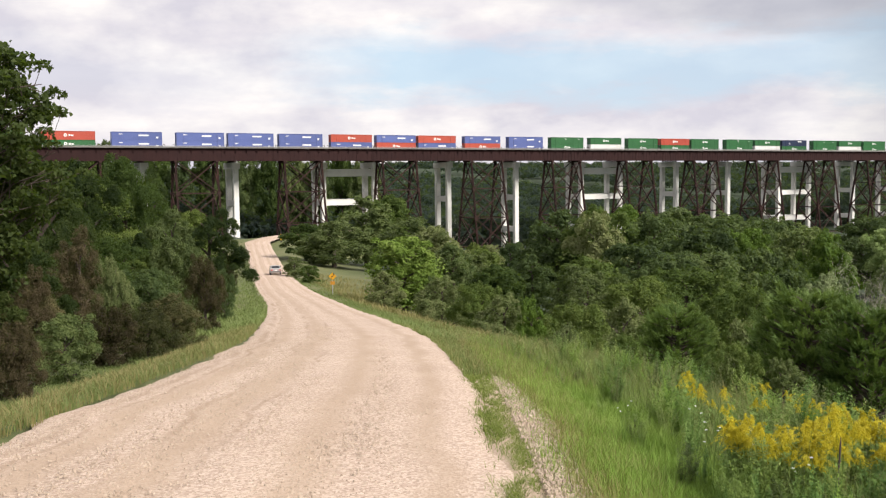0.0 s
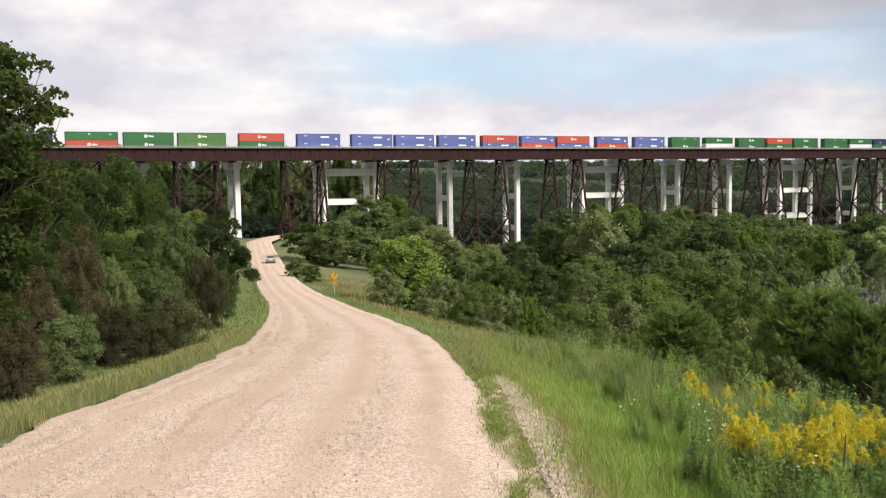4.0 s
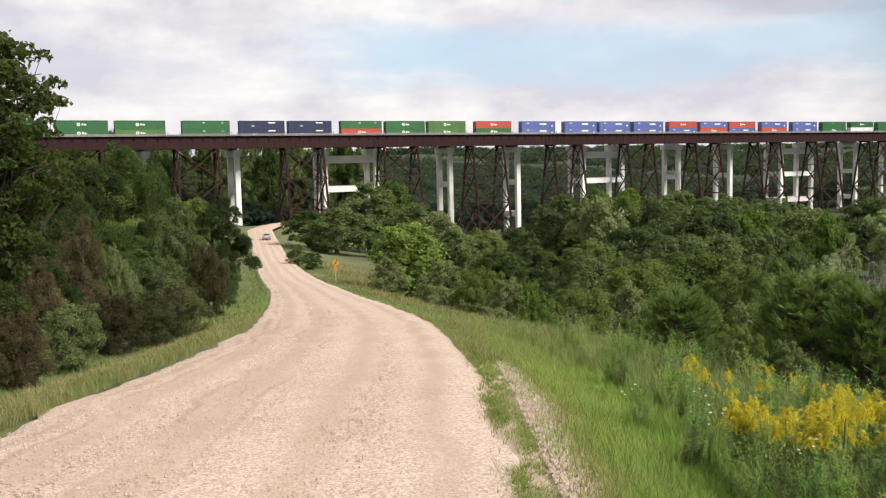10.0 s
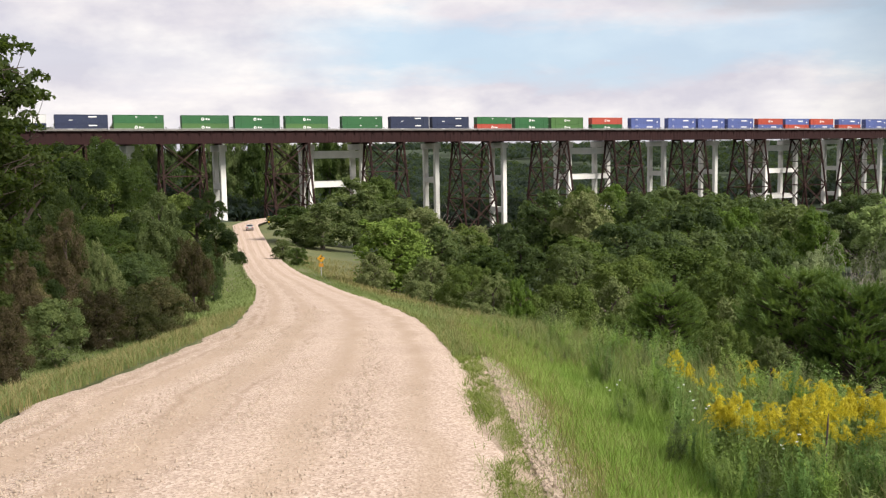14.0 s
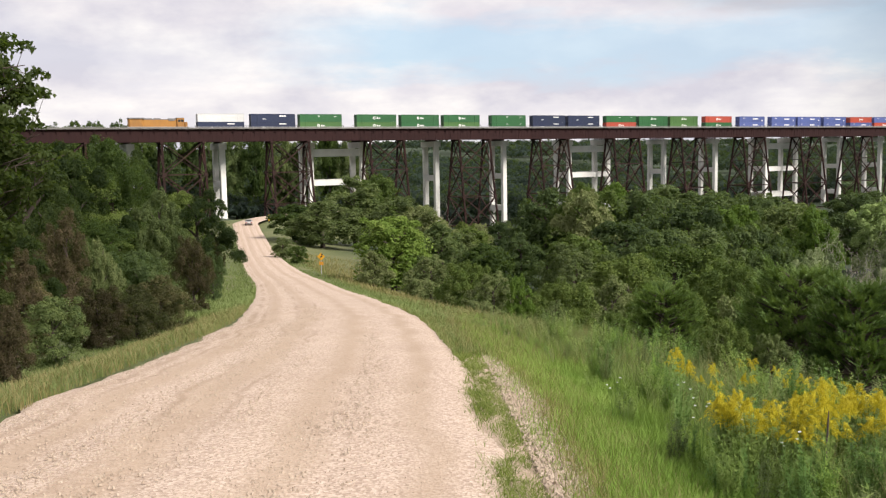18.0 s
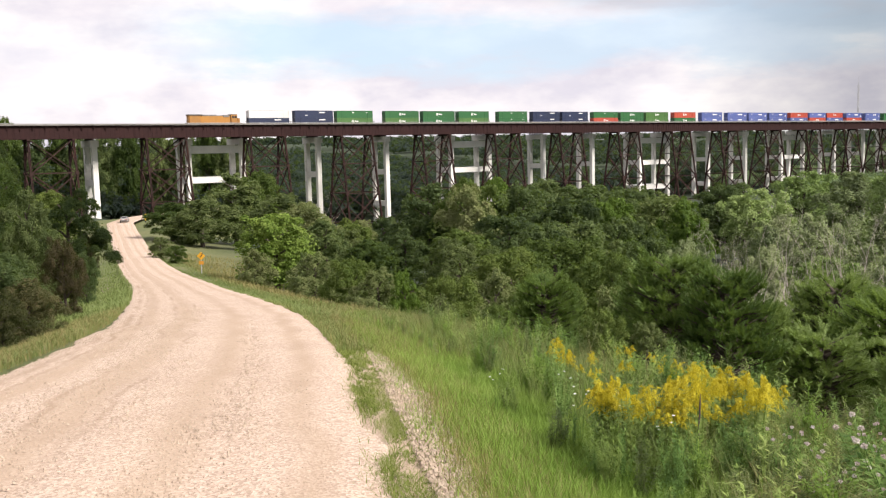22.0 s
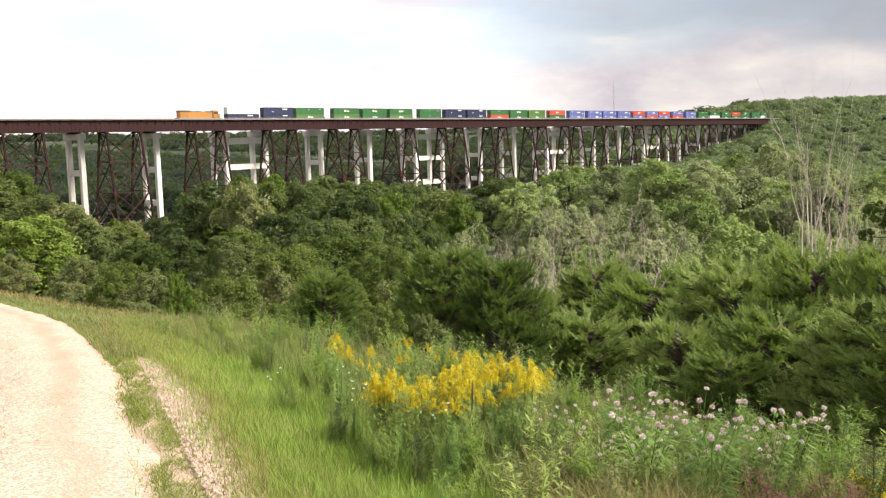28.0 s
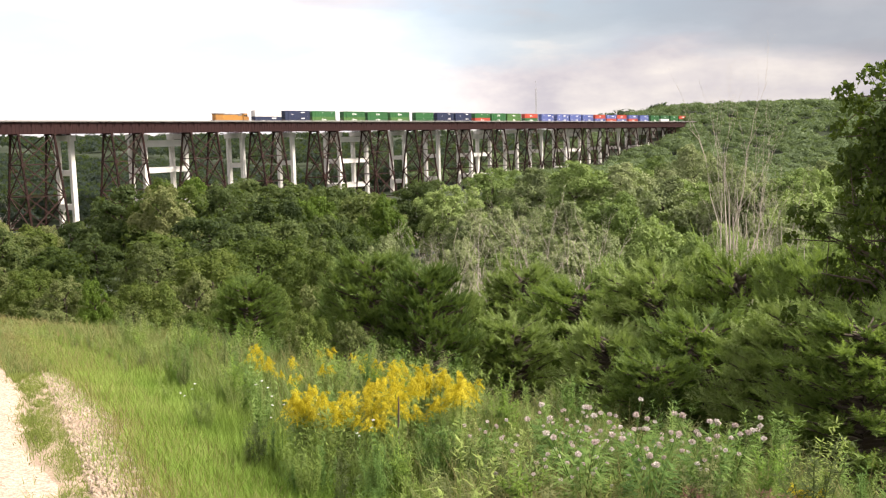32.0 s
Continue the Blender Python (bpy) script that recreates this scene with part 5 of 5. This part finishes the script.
# ---- car on the road ----
def build_car():
    """A small silver sedan; its nose points along +y."""
    root = thing("car", "small pale silver sedan driving away down the gravel road", "car")
    paint = plain("silver_paint", (0.34, 0.32, 0.31), 0.35, 0.2)
    glass = M_GLASS
    rubber = plain("tyre_rubber", (0.03, 0.03, 0.03), 0.9)
    half = 0.88
    side = [(-2.25, 0.35), (-2.28, 0.75), (-2.2, 0.95), (-1.35, 1.0), (-0.75, 1.42), (0.35, 1.44), (1.0, 1.02), (2.0, 0.86), (2.25, 0.65), (2.22, 0.32)]
    sh = Shape()
    m = len(side)
    for x, k in ((-half, 1.0), (-half * 0.98, 1.0), (half * 0.98, 1.0), (half, 1.0)):
        sh.v.extend((x * (0.8 if z > 1.2 else 1.0), y, z) for y, z in side)
    for r in range(3):
        for i in range(m):
            j = (i + 1) % m
            sh.f.append((r * m + i, r * m + j, (r + 1) * m + j, (r + 1) * m + i))
    sh.f += [tuple(range(m)), tuple(range(4 * m - 1, 3 * m - 1, -1))]
    body = part("body", sh, paint, root)
    part("rear_window", Shape().beam((0, -1.28, 1.08), (0, -0.84, 1.38), 1.25, 0.03), glass, body)
    part("windscreen", Shape().beam((0, 0.95, 1.08), (0, 0.45, 1.40), 1.25, 0.03), glass, body)
    for x in (-0.83, 0.83):
        part("side_window", Shape().box(x - 0.03, x + 0.03, -0.7, 0.35, 1.05, 1.34), glass, body)
        part("tail_light", Shape().box(x * 0.8 - 0.14, x * 0.8 + 0.14, -2.3, -2.24, 0.72, 0.9), M_REDSTRIPE, body)
    part("bumper", Shape().box(-0.86, 0.86, -2.34, -2.22, 0.4, 0.62), M_LOCO_GREY, body)
    part("number_bar", Shape().box(-0.2, 0.2, -2.36, -2.34, 0.66, 0.8), M_MARK, body)
    for x in (-0.8, 0.8):
        for y in (-1.4, 1.4):
            wheel = part("wheel", Shape().tube([(x - 0.1, y, 0.32), (x + 0.1, y, 0.32)], [0.32, 0.32], 16), rubber, root)
            part("rim", Shape().tube([(x - 0.11, y, 0.32), (x + 0.11, y, 0.32)], [0.2, 0.2], 12), M_RAIL, wheel)
    return root


CAR = build_car()


# ---- roadside grass, weeds and flowers ----
def blades(rng, xs, ys, tall, wide, lean=0.35):
    """Bent grass blades at the given places, each of two quads."""
    n = len(xs)
    zs = np.array([ground_z(a, b) for a, b in zip(xs, ys)]) - 0.03
    at = np.stack([xs, ys, zs], 1)
    a = rng.random(n) * 2 * math.pi
    out = np.stack([np.cos(a), np.sin(a), np.zeros(n)], 1)
    b = a + math.pi / 2 + rng.normal(size=n) * 0.4
    side = np.stack([np.cos(b), np.sin(b), np.zeros(n)], 1) * (wide * (0.6 + 0.8 * rng.random(n)))[:, None]
    h = (tall * (0.5 + 0.8 * rng.random(n)))[:, None]
    bend = h * lean * (0.3 + rng.random(n))[:, None]
    up = np.array([0, 0, 1.0])
    mid = at + up * h * 0.6 + out * bend * 0.35
    tip = at + up * h + out * bend * 1.15
    low = np.stack([at - side, at + side, mid + side * 0.8, mid - side * 0.8], 1)
    top = np.stack([mid - side * 0.8, mid + side * 0.8, tip + side * 0.12, tip - side * 0.12], 1)
    return np.concatenate([low, top])


def verge_points(rng, count, y0, y1, d0, d1, power=1.0):
    ys = y0 * (y1 / y0) ** (rng.random(count) ** power)
    half = np.array([curve(b, ROAD_Y, ROAD_W) / 2 for b in ys])
    d = d0 + (d1 - d0) * rng.random(count)
    sign = 1 if d0 >= 0 else -1
    return np.array([road_x(b) for b in ys]) + sign * half + d, ys


def build_grass():
    rng = np.random.default_rng(77)
    q = []
    x, y = verge_points(rng, 170000, 4.5, 34, 0.35, 3.6)
    edge = np.interp(y, (3, 6.3, 10.5, 14, 15.5), (0.70, 0.79, 0.95, 0.72, 0.28)) + 0.09 * np.sin(y * 2.1) + 0.12 * rng.normal(size=len(y))
    keep = (x > edge) & (rng.random(len(x)) < 0.7 + 0.3 * np.clip((x - 1.0) / 0.6, 0, 1))
    near = np.clip((x[keep] - edge[keep]) / 0.5, 0.55, 1)
    q.append(blades(rng, x[keep], y[keep], 0.19 * near, 0.0028, 0.42))
    t = []
    x, y = verge_points(rng, 6000, 14.5, 30, 0.0, 0.75)
    t.append(blades(rng, x, y, 0.15, 0.005))
    x, y = verge_points(rng, 64000, 7, 40, -2.9, 0.12)
    t.append(blades(rng, x, y, 0.125, 0.0028, 0.45))
    x, y = verge_points(rng, 40000, 24, 150, 0.0, 5.5)
    t.append(blades(rng, x, y, 0.20, 0.013, 0.6))
    x, y = verge_points(rng, 20000, 35, 200, -4.5, 0.15)
    t.append(blades(rng, x, y, 0.24, 0.018, 0.6))
    x, y = verge_points(rng, 60000, 4.5, 30, 2.2, 9.0)
    t.append(blades(rng, x, y, 0.38, 0.0032, 0.4))
    me = quads_mesh("verge_grass", np.concatenate(q), M_GRASS)
    tagged(new("verge_grass", me), "long green grass on the road's verges", "grass", kind="stuff")
    q = []
    x, y = verge_points(rng, 20000, 4.3, 40, 0.3, 1.5)
    keep = x > np.interp(y, (3, 6.3, 10.5, 14, 15.5), (0.82, 0.93, 1.10, 0.88, 0.34)) + 0.06 * rng.normal(size=len(y))
    q.append(blades(rng, x[keep], y[keep], 0.19, 0.0024, 0.4))
    x, y = verge_points(rng, 6500, 15, 34, 0.8, 4.6)
    q.append(blades(rng, x, y, 0.30, 0.003, 0.5))
    x, y = verge_points(rng, 3500, 14.5, 34, 0.0, 1.1)
    q.append(blades(rng, x, y, 0.17, 0.005, 0.6))
    x, y = verge_points(rng, 9000, 7, 40, -1.6, 0.15)
    q.append(blades(rng, x, y, 0.18, 0.005, 0.6))
    x, y = verge_points(rng, 11000, 22, 140, 2.0, 12.0)
    q.append(blades(rng, x, y, 0.36, 0.009, 0.5))
    x, y = verge_points(rng, 16000, 60, 165, 3.0, 32.0)
    q.append(blades(rng, x, y, 0.5, 0.035, 0.5))
    x, y = 2.8 + 0.8 * rng.random(4200), 4.5 + 1.1 * rng.random(4200)
    q.append(blades(rng, x, y, 0.36, 0.0026, 1.0))
    x, y = verge_points(rng, 4500, 5.0, 26, 2.4, 7.5)
    q.append(blades(rng, x, y, 0.50, 0.0022, 0.7))
    me = quads_mesh("dry_grass", np.concatenate(q), M_DRYGRASS)
    tagged(new("dry_grass", me), "straw-coloured dry grass stems on the verges", "grass", kind="stuff")
    for x0, x1 in ((1.9, 11.0), (-12.0, -5.0)):
        x, y = x0 + (x1 - x0) * rng.random(9000), -9 + 14 * rng.random(9000)
        t.append(blades(rng, x, y, 0.26, 0.006, 0.6))
    tagged(new("tall_grass", quads_mesh("tall_grass", np.concatenate(t), M_TALL)), "tall blue-green grass on the verges and the slope beyond", "grass", kind="stuff")
    # the thin grass strip between the road and the worn gravel beside it
    n = 34000
    y = 4.4 + 15.6 * rng.random(n)
    x = 0.64 + 0.06 * np.sin(y * 1.7) + 0.11 * rng.normal(size=n) - 0.010 * (y - 8)
    keep = np.array([noise.noise((a * 5.0, b * 1.3, 4.0)) + 0.7 * noise.noise((a * 14.0, b * 6.0, 9.0)) > -0.2 for a, b in zip(x, y)])
    me = quads_mesh("grass_strip", blades(rng, x[keep], y[keep], 0.075, 0.0030, 1.0), M_VERGE)
    tagged(new("grass_strip", me), "low worn grass growing along the gravel's edge", "grass", kind="stuff")


def build_shoulder():
    """Worn gravel beside the road's grass strip."""
    sh = Shape()
    ys = [-8.1 + 0.3 * k for k in range(83)]
    uvs = []
    for y in ys:
        for k in range(9):
            u = k / 8
            x = 0.15 + (1.75 + 0.25 * noise.noise((y * 0.9, 7.0, 0))) * u
            edge = -0.25 if k == 8 else (-0.05 if x < 0.5 else 0.0)
            sh.v.append((x, y, ground_z(x, y) + 0.015 + edge + 0.008 * noise.noise((x * 6, y * 4, 0))))
            uvs.append((0.60 + 0.08 * u, y))
    for i in range(len(ys) - 1):
        for k in range(8):
            sh.f.append((i * 9 + k, i * 9 + k + 1, (i + 1) * 9 + k + 1, (i + 1) * 9 + k))
    me = sh.mesh("gravel_shoulder", M_GRAVEL, True)
    lay = me.uv_layers.new(name="UVMap")
    for lp in me.loops:
        lay.data[lp.index].uv = uvs[lp.vertex_index]
    tagged(new("gravel_shoulder", me), "worn gravel shoulder beside the road", "gravel", kind="structure")


def build_stones():
    rng = np.random.default_rng(9)
    n = 42000
    y = 4.2 * (34 / 4.2) ** rng.random(n)
    u = rng.random(n)
    x = np.array([road_x(b) for b in y]) + (u - 0.52) * 4.2
    lay = np.array([noise.noise((a * 1.6, b * 0.12, 2.0)) for a, b in zip(x, y)])
    keep = (lay > -0.05) | (rng.random(n) < 0.3)
    out = rng.random(n) < 0.22
    x = np.where(out, 0.74 + (np.interp(y, (2, 6.3, 10.5, 14, 16.8), (0.3, 0.35, 0.5, 0.3, 0.05))) * rng.random(n), x)
    keep |= out & (y < 16)
    keep &= ~(out & (y >= 16))
    x, y, out = x[keep], y[keep], out[keep]
    n = len(x)
    size = (0.004 + 0.009 * rng.random(n) ** 2.4) * np.where(out, 1.35, 1.0)
    quads = []
    z = np.array([road_z(b) for b in y]) + 0.05 * (1 - np.clip(((x - np.array([road_x(b) for b in y])) / 2.6) ** 2, 0, 1)) - 0.05 * np.clip((x - 0.35) / 0.3, 0, 1) - 0.05 * np.clip((x - 0.6) / 0.6, 0, 1)
    z = np.where(out, np.array([ground_z(a, b) for a, b in zip(x, y)]) + 0.040, z)
    turn = rng.random(n) * 6.28
    c, s = np.cos(turn), np.sin(turn)
    corners = [(-1, -0.7), (0.8, -0.9), (1, 0.8), (-0.7, 0.9)]
    low = [np.stack([x + size * (a * c - b * s), y + size * (a * s + b * c), z - 0.004], 1) for a, b in corners]
    top = [np.stack([x + size * 0.6 * (a * c - b * s), y + size * 0.6 * (a * s + b * c), z + size * (0.7 + 0.3 * a)], 1) for a, b in corners]
    quads.append(np.stack(top, 1))
    for i in range(4):
        j = (i + 1) % 4
        quads.append(np.stack([low[i], low[j], top[j], top[i]], 1))
    me = quads_mesh("loose_gravel", np.concatenate(quads), M_STONE)
    tagged(new("loose_gravel", me), "loose pale limestone stones on the road", "gravel", kind="stuff")


def build_goldenrod(seed):
    """A goldenrod plant, 1 m tall: leafy stems that end in arching yellow plumes."""
    rng = np.random.default_rng(seed)
    root = thing("goldenrod", "tall goldenrod with arching bright yellow plumes", "wildflower", "goldenrods on the slope")
    for k in range(5):
        a = rng.random() * 6.28
        lean = 0.06 + 0.16 * rng.random()
        foot = Vector((0.05 * math.cos(a), 0.05 * math.sin(a), -0.05))
        head = Vector((lean * math.cos(a), lean * math.sin(a), 0.78 + 0.2 * rng.random()))
        part("stem", Shape().tube([foot, foot.lerp(head, 0.5), head], [0.006, 0.005, 0.003], 5), M_GOLDLEAF, root)
        n = 70
        t = 0.12 + 0.8 * rng.random(n)
        at = np.array(foot) + (np.array(head) - np.array(foot)) * t[:, None]
        b = rng.random(n) * 6.28
        out = np.stack([np.cos(b), np.sin(b), 0.25 - 0.5 * rng.random(n)], 1)
        ln = (0.07 + 0.06 * rng.random(n))[:, None]
        side = np.stack([-np.sin(b), np.cos(b), np.zeros(n)], 1) * 0.009
        part("leaves", quads_mesh("leaves", np.stack([at, at + out * ln * 0.5 + side, at + out * ln, at + out * ln * 0.5 - side], 1), M_GOLDLEAF), M_GOLDLEAF, root)
        q = []
        for p in range(11):
            c = rng.random() * 6.28
            c = a + 0.9 * rng.normal() if p > 3 else c
            base = np.array(head) + np.array([0, 0, -0.075 + 0.014 * p - (0.014 if p > 9 else 0)])
            reach = 0.16 * (1 - p / 14) if p < 10 else 0.07
            u = rng.random(70)
            rise = 0.06 * u - 0.11 * u**2 if p < 10 else 0.08 * u - 0.06 * u**2
            pts = base + np.stack([math.cos(c) * reach * u, math.sin(c) * reach * u, rise], 1) + rng.normal(size=(70, 3)) * (0.011 - 0.006 * u)[:, None]
            d = rng.normal(size=(70, 3))
            d /= np.linalg.norm(d, axis=1)[:, None]
            e = np.cross(d, rng.normal(size=(70, 3)))
            e /= np.linalg.norm(e, axis=1)[:, None]
            s = 0.0050
            q.append(np.stack([pts - d * s, pts + e * s, pts + d * s, pts - e * s], 1))
        part("plume", quads_mesh("plume", np.concatenate(q), M_GOLD), M_GOLD, root)
    return root


def build_thistle(seed):
    """A wild weed with round pale-pink heads, 1 m tall."""
    rng = np.random.default_rng(seed)
    root = thing("thistle", "branching weed with round pale pink flower heads", "wildflower", "thistles on the slope")
    for k in range(6):
        a = k * 1.05 + rng.random()
        lean = 0.1 + 0.25 * rng.random()
        head = Vector((lean * math.cos(a), lean * math.sin(a), 0.7 + 0.3 * rng.random()))
        part("stem", Shape().tube([(0, 0, -0.05), (head.x * 0.3, head.y * 0.3, head.z * 0.55), head], [0.006, 0.005, 0.003], 5), M_WEED, root)
        n = 150
        d = rng.normal(size=(n, 3))
        d /= np.linalg.norm(d, axis=1)[:, None]
        e = np.cross(d, rng.normal(size=(n, 3)))
        e /= np.linalg.norm(e, axis=1)[:, None]
        pts = np.array(head) + d * (0.010 + 0.012 * rng.random((n, 1))) * np.array([1, 1, 0.75])
        part("flower_head", quads_mesh("flower_head", np.stack([pts - e * 0.0035, pts + d * 0.011, pts + e * 0.0035, pts - d * 0.006], 1), M_PINK), M_PINK, root)
    n = 260
    t = rng.random(n)
    b = rng.random(n) * 6.28
    at = np.stack([np.cos(b) * 0.16 * t, np.sin(b) * 0.16 * t, 0.05 + 0.75 * t], 1)
    out = np.stack([np.cos(b), np.sin(b), 0.5 - rng.random(n)], 1)
    side = np.stack([-np.sin(b), np.cos(b), np.zeros(n)], 1) * 0.012
    ln = (0.08 + 0.08 * rng.random(n))[:, None]
    part("leaves", quads_mesh("leaves", np.stack([at, at + out * ln * 0.5 + side, at + out * ln, at + out * ln * 0.5 - side], 1), M_WEED), M_WEED, root)
    return root


def build_weed(seed, mat, label):
    """A bushy leafy weed, 1 m tall."""
    rng = np.random.default_rng(seed)
    root = thing("weed", label, "weed", "weeds on the slope")
    sh = Shape()
    q = []
    for k in range(12):
        a = rng.random() * 6.28
        lean = 0.08 + 0.3 * rng.random()
        foot, head = np.array([0, 0, -0.05]), np.array([lean * math.cos(a), lean * math.sin(a), 0.55 + 0.45 * rng.random()])
        sh.tube([tuple(foot), tuple((foot + head) / 2 + np.array([0, 0, 0.06])), tuple(head)], [0.006, 0.005, 0.002], 4, cap=False)
        n = 70
        t = 0.15 + 0.87 * rng.random(n)
        at = foot + (head - foot) * t[:, None] + np.array([0, 0, 0.12]) * (t * (1 - t))[:, None]
        b = rng.random(n) * 6.28
        out = np.stack([np.cos(b), np.sin(b), 0.6 - 0.9 * rng.random(n)], 1)
        side = np.stack([-np.sin(b), np.cos(b), np.zeros(n)], 1) * 0.011
        ln = (0.05 + 0.07 * rng.random(n))[:, None]
        q.append(np.stack([at, at + out * ln * 0.5 + side, at + out * ln, at + out * ln * 0.5 - side], 1))
    tagged(part("stalk", sh, mat, root), kind="stuff")
    part("leaves", quads_mesh("leaves", np.concatenate(q), mat), mat, root)
    return root


def build_lace(seed):
    """A thin weed with flat white flower heads, 1 m tall."""
    rng = np.random.default_rng(seed)
    root = thing("white_wildflower", "slender weed with flat white flower heads", "wildflower", "white flowers on the slope")
    for k in range(4):
        a = k * 1.6 + rng.random()
        head = Vector((0.14 * math.cos(a), 0.14 * math.sin(a), 0.75 + 0.25 * rng.random()))
        part("stem", Shape().tube([(0, 0, -0.05), (head.x * 0.3, head.y * 0.3, head.z * 0.6), head], [0.004, 0.003, 0.002], 5), M_WEED, root)
        n = 40
        r, t = 0.02 * np.sqrt(rng.random(n)), rng.random(n) * 6.28
        pts = np.array(head) + np.stack([r * np.cos(t), r * np.sin(t), 0.01 * rng.random(n)], 1)
        d = np.stack([np.cos(t), np.sin(t), 0.2 * rng.normal(size=n)], 1) * 0.005
        e = np.stack([-np.sin(t), np.cos(t), 0.2 * rng.normal(size=n)], 1) * 0.007
        part("flower_head", quads_mesh("flower_head", np.stack([pts - d, pts + e, pts + d, pts - e], 1), M_MARK), M_MARK, root)
    return root


def build_stalk():
    """A dead, dark mullein stalk."""
    root = thing("dry_stalk", "dark dried mullein stalk standing among the goldenrods", "weed")
    part("stem", Shape().tube([(0, 0, -0.05), (0.01, 0, 0.5), (0.0, 0.01, 0.72)], [0.007, 0.006, 0.005], 6), M_BARK, root)
    part("seed_head", Shape().tube([(0, 0.01, 0.72), (0.005, 0.01, 0.8), (0.0, 0.0, 0.98), (0.0, 0.0, 1.08)], [0.007, 0.011, 0.010, 0.004], 8), M_BARK, root)
    root.matrix_basis = pose(2.95, 6.95, ground_z(2.95, 6.95), 0, 2, 0) @ Matrix.Diagonal((0.75, 0.75, 0.74, 1))


build_shoulder()
build_grass()
build_stalk()
LACE = [build_lace(141), build_lace(142)]
build_stones()
GOLD = [build_goldenrod(101), build_goldenrod(102)]
THISTLE = [build_thistle(111), build_thistle(112)]
WEED = [build_weed(121, M_WEED, "bushy green weed on the slope"), build_weed(122, M_LEAF_GREY, "bushy grey-green weed on the slope"), build_weed(123, M_GRASS, "bright green weed on the slope"), build_weed(124, M_GOLDLEAF, "yellow-green goldenrod not yet in bloom")]
SUMAC = [build_weed(131, M_SUMAC, "low reddish-brown leafed weed on the slope")]


def patch(count, x, y, rx, ry, tall0, tall1, seed, wide=1.0):
    rng = random.Random(seed)
    rows = []
    for _ in range(count):
        a, r = rng.uniform(0, 6.28), math.sqrt(rng.random())
        t = rng.uniform(tall0, tall1)
        rows.append((x + rx * r * math.cos(a), y + ry * r * math.sin(a), t, t * wide))
    return rows


set_plants(patch(32, 3.30, 7.75, 0.80, 0.5, 0.58, 0.84, 1), GOLD, sink=0.02, seed=15)
set_plants(patch(18, 3.9, 11.6, 1.0, 1.7, 0.4, 0.66, 2), GOLD, sink=0.02, seed=16)
set_plants(patch(4, 4.75, 4.3, 0.3, 0.3, 0.4, 0.55, 3), GOLD, sink=0.02, seed=17)
set_plants(patch(26, 4.1, 5.9, 1.0, 1.1, 0.5, 0.9, 4), THISTLE, sink=0.02, seed=18)
set_plants(patch(11, 4.0, 4.35, 0.42, 0.28, 0.38, 0.52, 5), SUMAC, sink=0.02, seed=19)
set_plants(patch(6, 2.6, 9.5, 0.8, 2.6, 0.45, 0.7, 6), LACE, sink=0.02, seed=20)

_rng = random.Random(31)
_rows = []
for _i in range(230):
    _y = _rng.uniform(4.0, 26.0)
    _x = road_x(_y) + 2.55 + 1.6 + 7.5 * _rng.random() ** 1.4
    _t = _rng.uniform(0.5, 0.85) if _x > 2.4 else _rng.uniform(0.3, 0.5)
    _rows.append((_x, _y, _t, _t * 0.8))
set_plants(_rows, WEED, sink=0.02, seed=14)


set_plants(patch(44, 4.0, 5.9, 1.4, 1.1, 0.34, 0.60, 7, 0.9), [WEED[1], WEED[3], WEED[0]], sink=0.02, seed=41)
set_plants(patch(26, 2.95, 6.9, 0.9, 0.6, 0.40, 0.62, 8, 0.7), [WEED[3], WEED[0]], sink=0.02, seed=42)
set_plants(patch(30, 7.2, 8.8, 1.5, 2.9, 0.6, 1.05, 9, 0.75), [WEED[0], WEED[1]], sink=0.02, seed=43)
set_plants(patch(26, 6.6, 14.5, 1.4, 3.4, 0.6, 1.1, 10, 0.75), [WEED[0], WEED[1], WEED[3]], sink=0.02, seed=44)


# ---- marker post by the bridge ----
def build_marker():
    root = thing("marker_post", "black and yellow striped marker post beside the road", "marker post")
    dark, bright = plain("marker_black", (0.02, 0.02, 0.02)), plain("marker_yellow", (0.62, 0.42, 0.03))
    for k in range(5):
        part("band", Shape().box(-0.16, 0.16, -0.05, 0.05, -0.3 + 0.6 * k, 0.3 + 0.6 * k, 0.02), (dark, bright)[k % 2], root)
    x, y = road_x(262) + 5.2, 262.0
    root.matrix_basis = pose(x, y, ground_z(x, y))


build_marker()


# ---- what moves ----
TRAIN_T = (0, 6, 13, 18, 22, 25, 29, 32)
TRAIN_S = (-237.8, -139.4, -25.1, 58.0, 124.3, 173.5, 235.7, 281.0)


def train_at(t):
    """Place of the locomotive's rear along the bridge."""
    return curve(t, TRAIN_T, TRAIN_S)


def motions():
    for ob, at, lift, turn in CARS:
        walk(ob, [(t, on_bridge(train_at(t) + at, TRACK, RAIL_TOP + lift) @ pose(0, 0, 0, 0, 0, turn)) for t in (0, 3, 6, 9.5, 13, 15.5, 18, 20, 22, 23.5, 25, 27, 29, 30.5, 32)])
    drive = ((0, 153.7), (3, 178), (6, 196.5), (9, 213), (13, 231), (17, 245), (19, 250), (23, 258), (26, 263), (32, 272))
    rows = []
    for t, y in drive:
        x = road_x(y) + 0.9
        dx = road_x(y + 1) - road_x(y - 1)
        dz = road_z(y + 1) - road_z(y - 1)
        rows.append((t, pose(x, y, road_z(y) + 0.06, math.degrees(math.atan2(dz, 2)), 0, -math.degrees(math.atan2(dx, 2)))))
    walk(CAR, rows)


motions()
